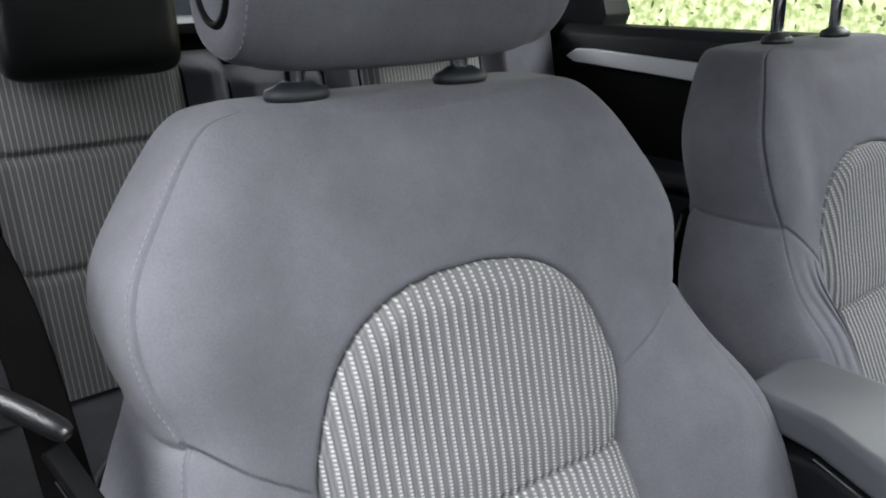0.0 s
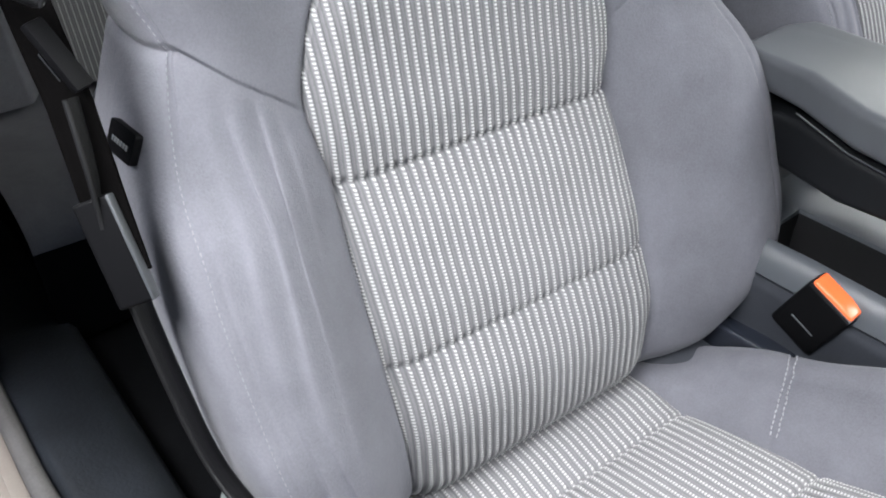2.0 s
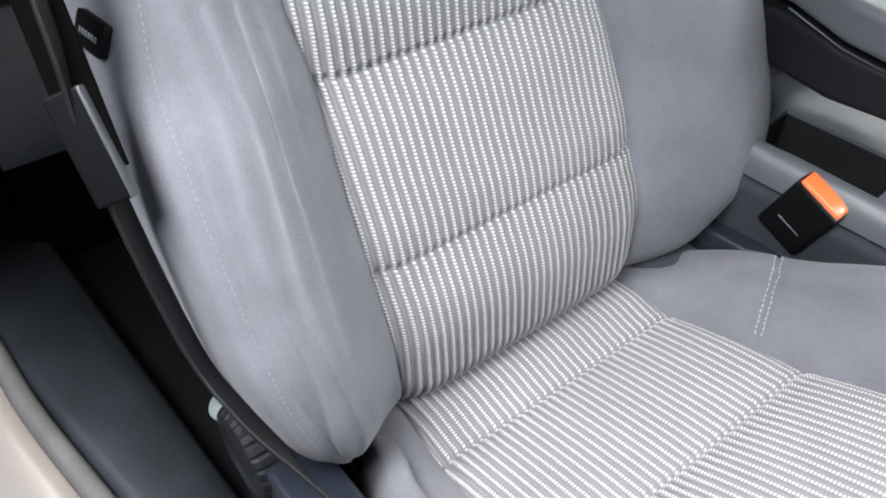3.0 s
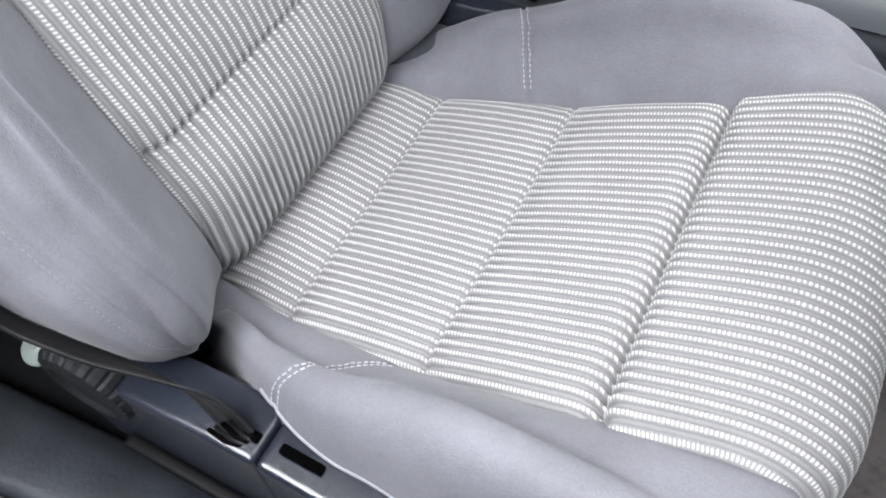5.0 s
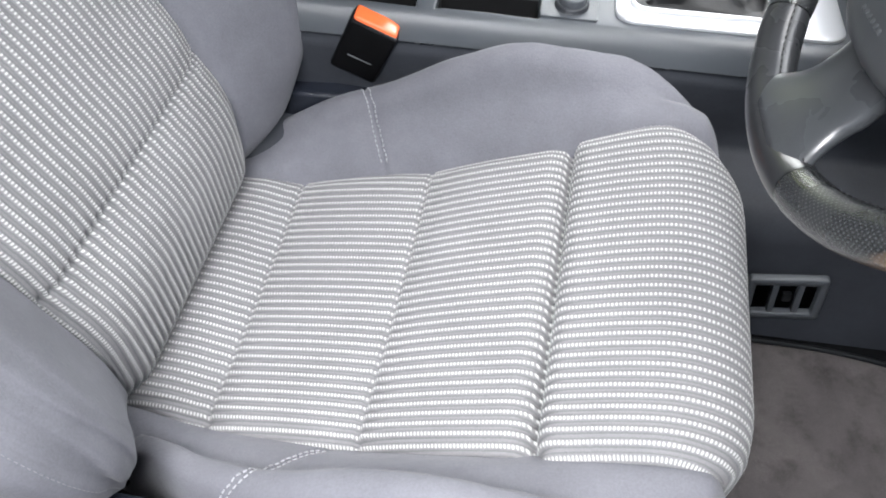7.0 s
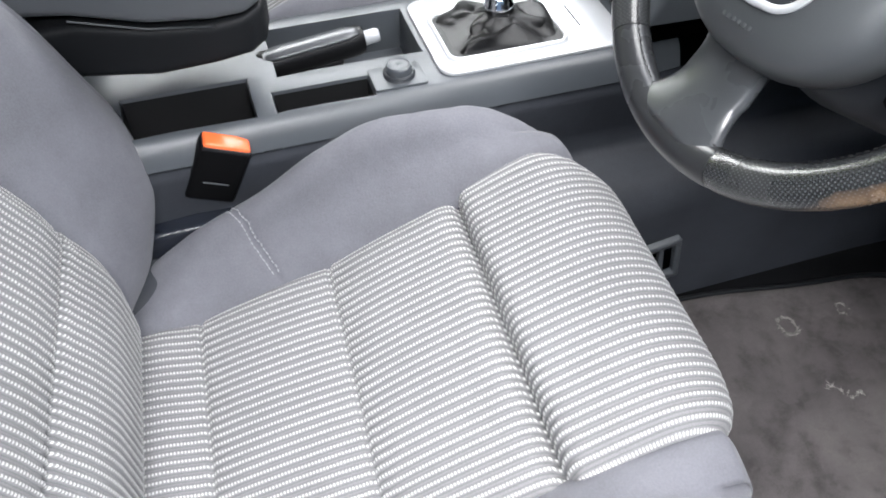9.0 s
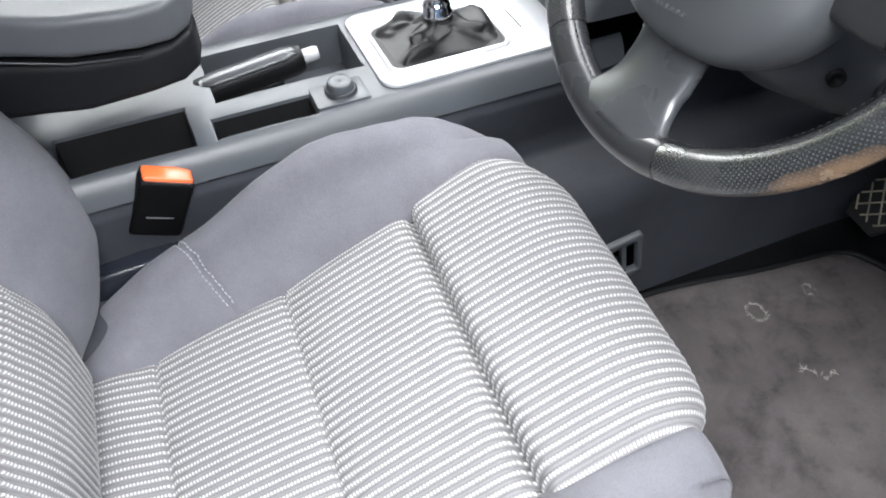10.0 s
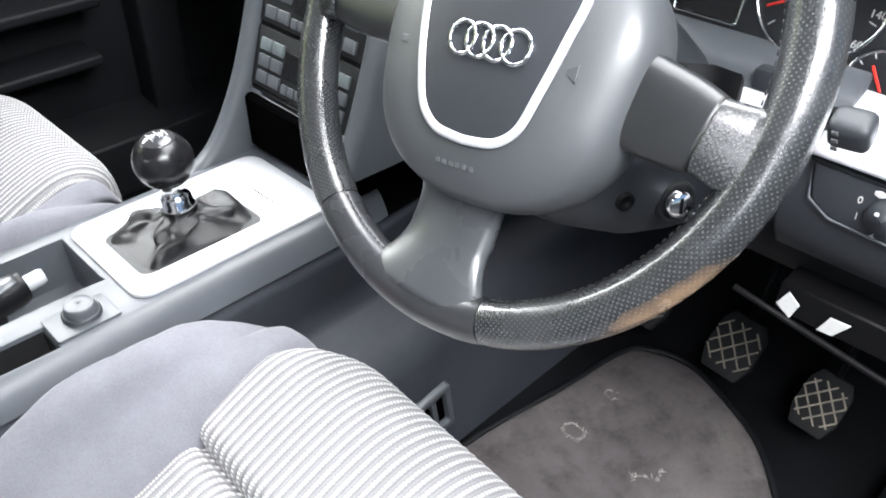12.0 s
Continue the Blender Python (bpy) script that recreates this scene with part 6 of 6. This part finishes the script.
def bench_back(y0, y1, material, name, label, puffed, top=0.85):
    S = np.linspace(0, 1, 140)
    U = np.linspace(-1, 1, 91)
    rows, uvs = [], []
    for s in S:
        z = 0.36 + (top - 0.36) * s
        xc = -0.985 - 0.10 * (z - 0.36) / 0.5
        y = (y0 + y1) / 2 + U * (y1 - y0) / 2
        e = (1 - np.abs(U)) * (y1 - y0) / 2
        x = xc + puffed * smooth(0, 0.035, e) * (1 - 0.9 * float(smooth(0.93, 1.0, s)))
        if material is STRIPE:
            for q in (0.56, 0.745):
                x = x - 0.014 * math.exp(-((z - q) / 0.007) ** 2)
        x = x - 0.05 * float(smooth(0.92, 1.0, s)) ** 2
        rows.append(np.stack([x, y, np.full_like(y, z)], 1))
        uvs.append(np.stack([y, np.full_like(y, z)], 1))
    put(name, np.array(rows), [f[::-1] for f in quads(140, 91)], material, bench, label, np.array(uvs).reshape(-1, 2))


bench_back(-0.40, -0.145, CLOTH, "back_side", "plain grey outer backrest", 0.05, 0.935)
bench_back(-0.14, 0.190, STRIPE, "back_panel", "striped backrest panel", 0.03, 0.935)
bench_back(0.195, 0.275, CLOTH, "back_bolster", "plain grey bolster", 0.045, 0.88)
bench_back(0.28, 0.475, CLOTH, "centre_back", "plain grey fold-down centre", 0.035)
bench_back(0.48, 0.56, CLOTH, "back_bolster", "plain grey bolster", 0.045, 0.88)
bench_back(0.565, 0.895, STRIPE, "back_panel", "striped backrest panel", 0.03, 0.935)
bench_back(0.90, 1.12, CLOTH, "back_side", "plain grey outer backrest", 0.05, 0.935)
cushion = [(-1.05, 0.36), (-0.95, 0.355), (-0.82, 0.352), (-0.74, 0.360), (-0.68, 0.356), (-0.645, 0.340), (-0.628, 0.315), (-0.632, 0.295)]
V = np.array([[(x, y, z - 0.012 * abs(math.sin((y - 0.375) * 4.2))) for y in np.linspace(-0.288, 1.06, 60)] for x, z in cushion])
put("bench_cushion", V, [f[::-1] for f in quads(8, 60)], CLOTH, bench, "plain grey bench cushion")
# dark carpet sheet stands in for the deep shade on the bench front
V = np.array([[(x, y, z) for y in np.linspace(-0.288, 1.06, 12)] for x, z in ((-0.634, 0.305), (-0.638, 0.25), (-0.65, 0.18), (-0.67, 0.10))])
put("bench_skirt", V, [f[::-1] for f in quads(4, 12)], GREYCARPET, bench, "dark carpet sheet painting the deep shade below the bench cushion")
for y in (0.025, 0.73):
    rows = []
    for t in np.linspace(-1, 1, 25):
        yy = 0.130 * math.sin(t * math.pi / 2)
        k = (1 - abs(yy / 0.1305) ** 6) ** (1 / 3)
        a, b = superloop(0.045 * (0.6 + 0.4 * k), 0.085 * (0.7 + 0.3 * k), 3.2, 36)
        rows.append(np.stack([-1.015 + a - 0.1 * b, np.full(36, y + yy), 0.944 + b], 1))
    put("rear_headrest", np.array(rows), quads(25, 36, False, True) + [tuple(range(36)), tuple(24 * 36 + k for k in range(36))[::-1]], LEATHER, bench, "black rear headrest")
    for s in (-1, 1):
        put("rear_post", *tube([(-1.10, y + 0.05 * s, 0.80), (-1.06, y + 0.05 * s, 0.87), (-1.05, y + 0.05 * s, 0.92)], 0.006, 10, up=(1, 0, 0)), CHROME, bench, "chrome post")
# rear belt with a bright tongue by the far pillar
rbelt = thing("rear_seat_belt", (-1.06, 1.08, 0.83), "rear seat belt with a bright metal tongue", "seat belt")
strap("webbing", [(-1.10, 1.09, 0.80), (-1.09, 1.10, 0.90), (-1.12, 1.11, 1.05)], 0.046, WEB, "black webbing", (1, 0.2, 0), parent=rbelt)
part("tongue_plate", box((-1.075, 1.050, 0.845), (-1.069, 1.080, 0.885), 0.002, 2), CHROME, rbelt, "bright metal tongue")
part("tongue", box((-1.08, 1.045, 0.825), (-1.070, 1.085, 0.850), 0.003, 2), BLACK, rbelt, "black tongue body")

# ---- outside ----
tagged(put("ground", [(-300, -300, -0.42), (300, -300, -0.42), (300, 300, -0.42), (-300, 300, -0.42)], [(0, 1, 2, 3)], GROUNDMAT), "grey tarmac around the car", "ground", "", "structure")
rng = np.random.default_rng(5)
V, F = [], []
for k in range(3500):
    x, z = rng.uniform(-9, 7), -0.4 + 3.6 * rng.uniform(0, 1) ** 1.3
    y = 5.2 + 0.5 * noise.noise(Vector((x * 0.8, z * 0.8, 1))) + rng.uniform(-0.35, 0.35)
    a, b = rng.normal(size=3), rng.normal(size=3)
    a /= np.linalg.norm(a)
    b -= a * (a @ b)
    b /= np.linalg.norm(b)
    s = rng.uniform(0.018, 0.045)
    c = np.array([x, y, z])
    V += [c - a * s, c - b * s * 0.45, c + a * s, c + b * s * 0.45]
    F.append((4 * k, 4 * k + 1, 4 * k + 2, 4 * k + 3))
tagged(put("hedge", V, F, LEAF, smooth=False), "sunlit yellow green hedge beside the car", "hedge", "", "stuff")


def foliage_backdrop():
    """Distant foliage that glows in place of sunlight, with gaps of sky."""
    m = bpy.data.materials.new("glowing_foliage")
    m.use_nodes = True
    t = m.node_tree
    b = t.nodes["Principled BSDF"]
    big = noise_node(t, 1.6, 5.0, 0.7)
    leaf = noise_node(t, 11.0, 4.0, 0.75)
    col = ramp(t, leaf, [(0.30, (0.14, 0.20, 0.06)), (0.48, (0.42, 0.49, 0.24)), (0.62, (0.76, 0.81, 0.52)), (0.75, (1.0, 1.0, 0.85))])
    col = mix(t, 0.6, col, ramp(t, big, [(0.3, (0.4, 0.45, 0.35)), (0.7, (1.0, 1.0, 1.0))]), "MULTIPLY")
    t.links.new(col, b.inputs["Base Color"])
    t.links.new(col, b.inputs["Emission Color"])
    # emission stands in for the sun on these leaves
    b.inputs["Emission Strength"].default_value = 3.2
    b.inputs["Roughness"].default_value = 1.0
    return m


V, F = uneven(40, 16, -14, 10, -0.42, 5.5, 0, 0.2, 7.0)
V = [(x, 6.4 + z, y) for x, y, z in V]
tagged(put("backdrop", V, F, foliage_backdrop()), "foliage backdrop beyond the hedge, glowing in place of sunlight", "backdrop", "", "structure")
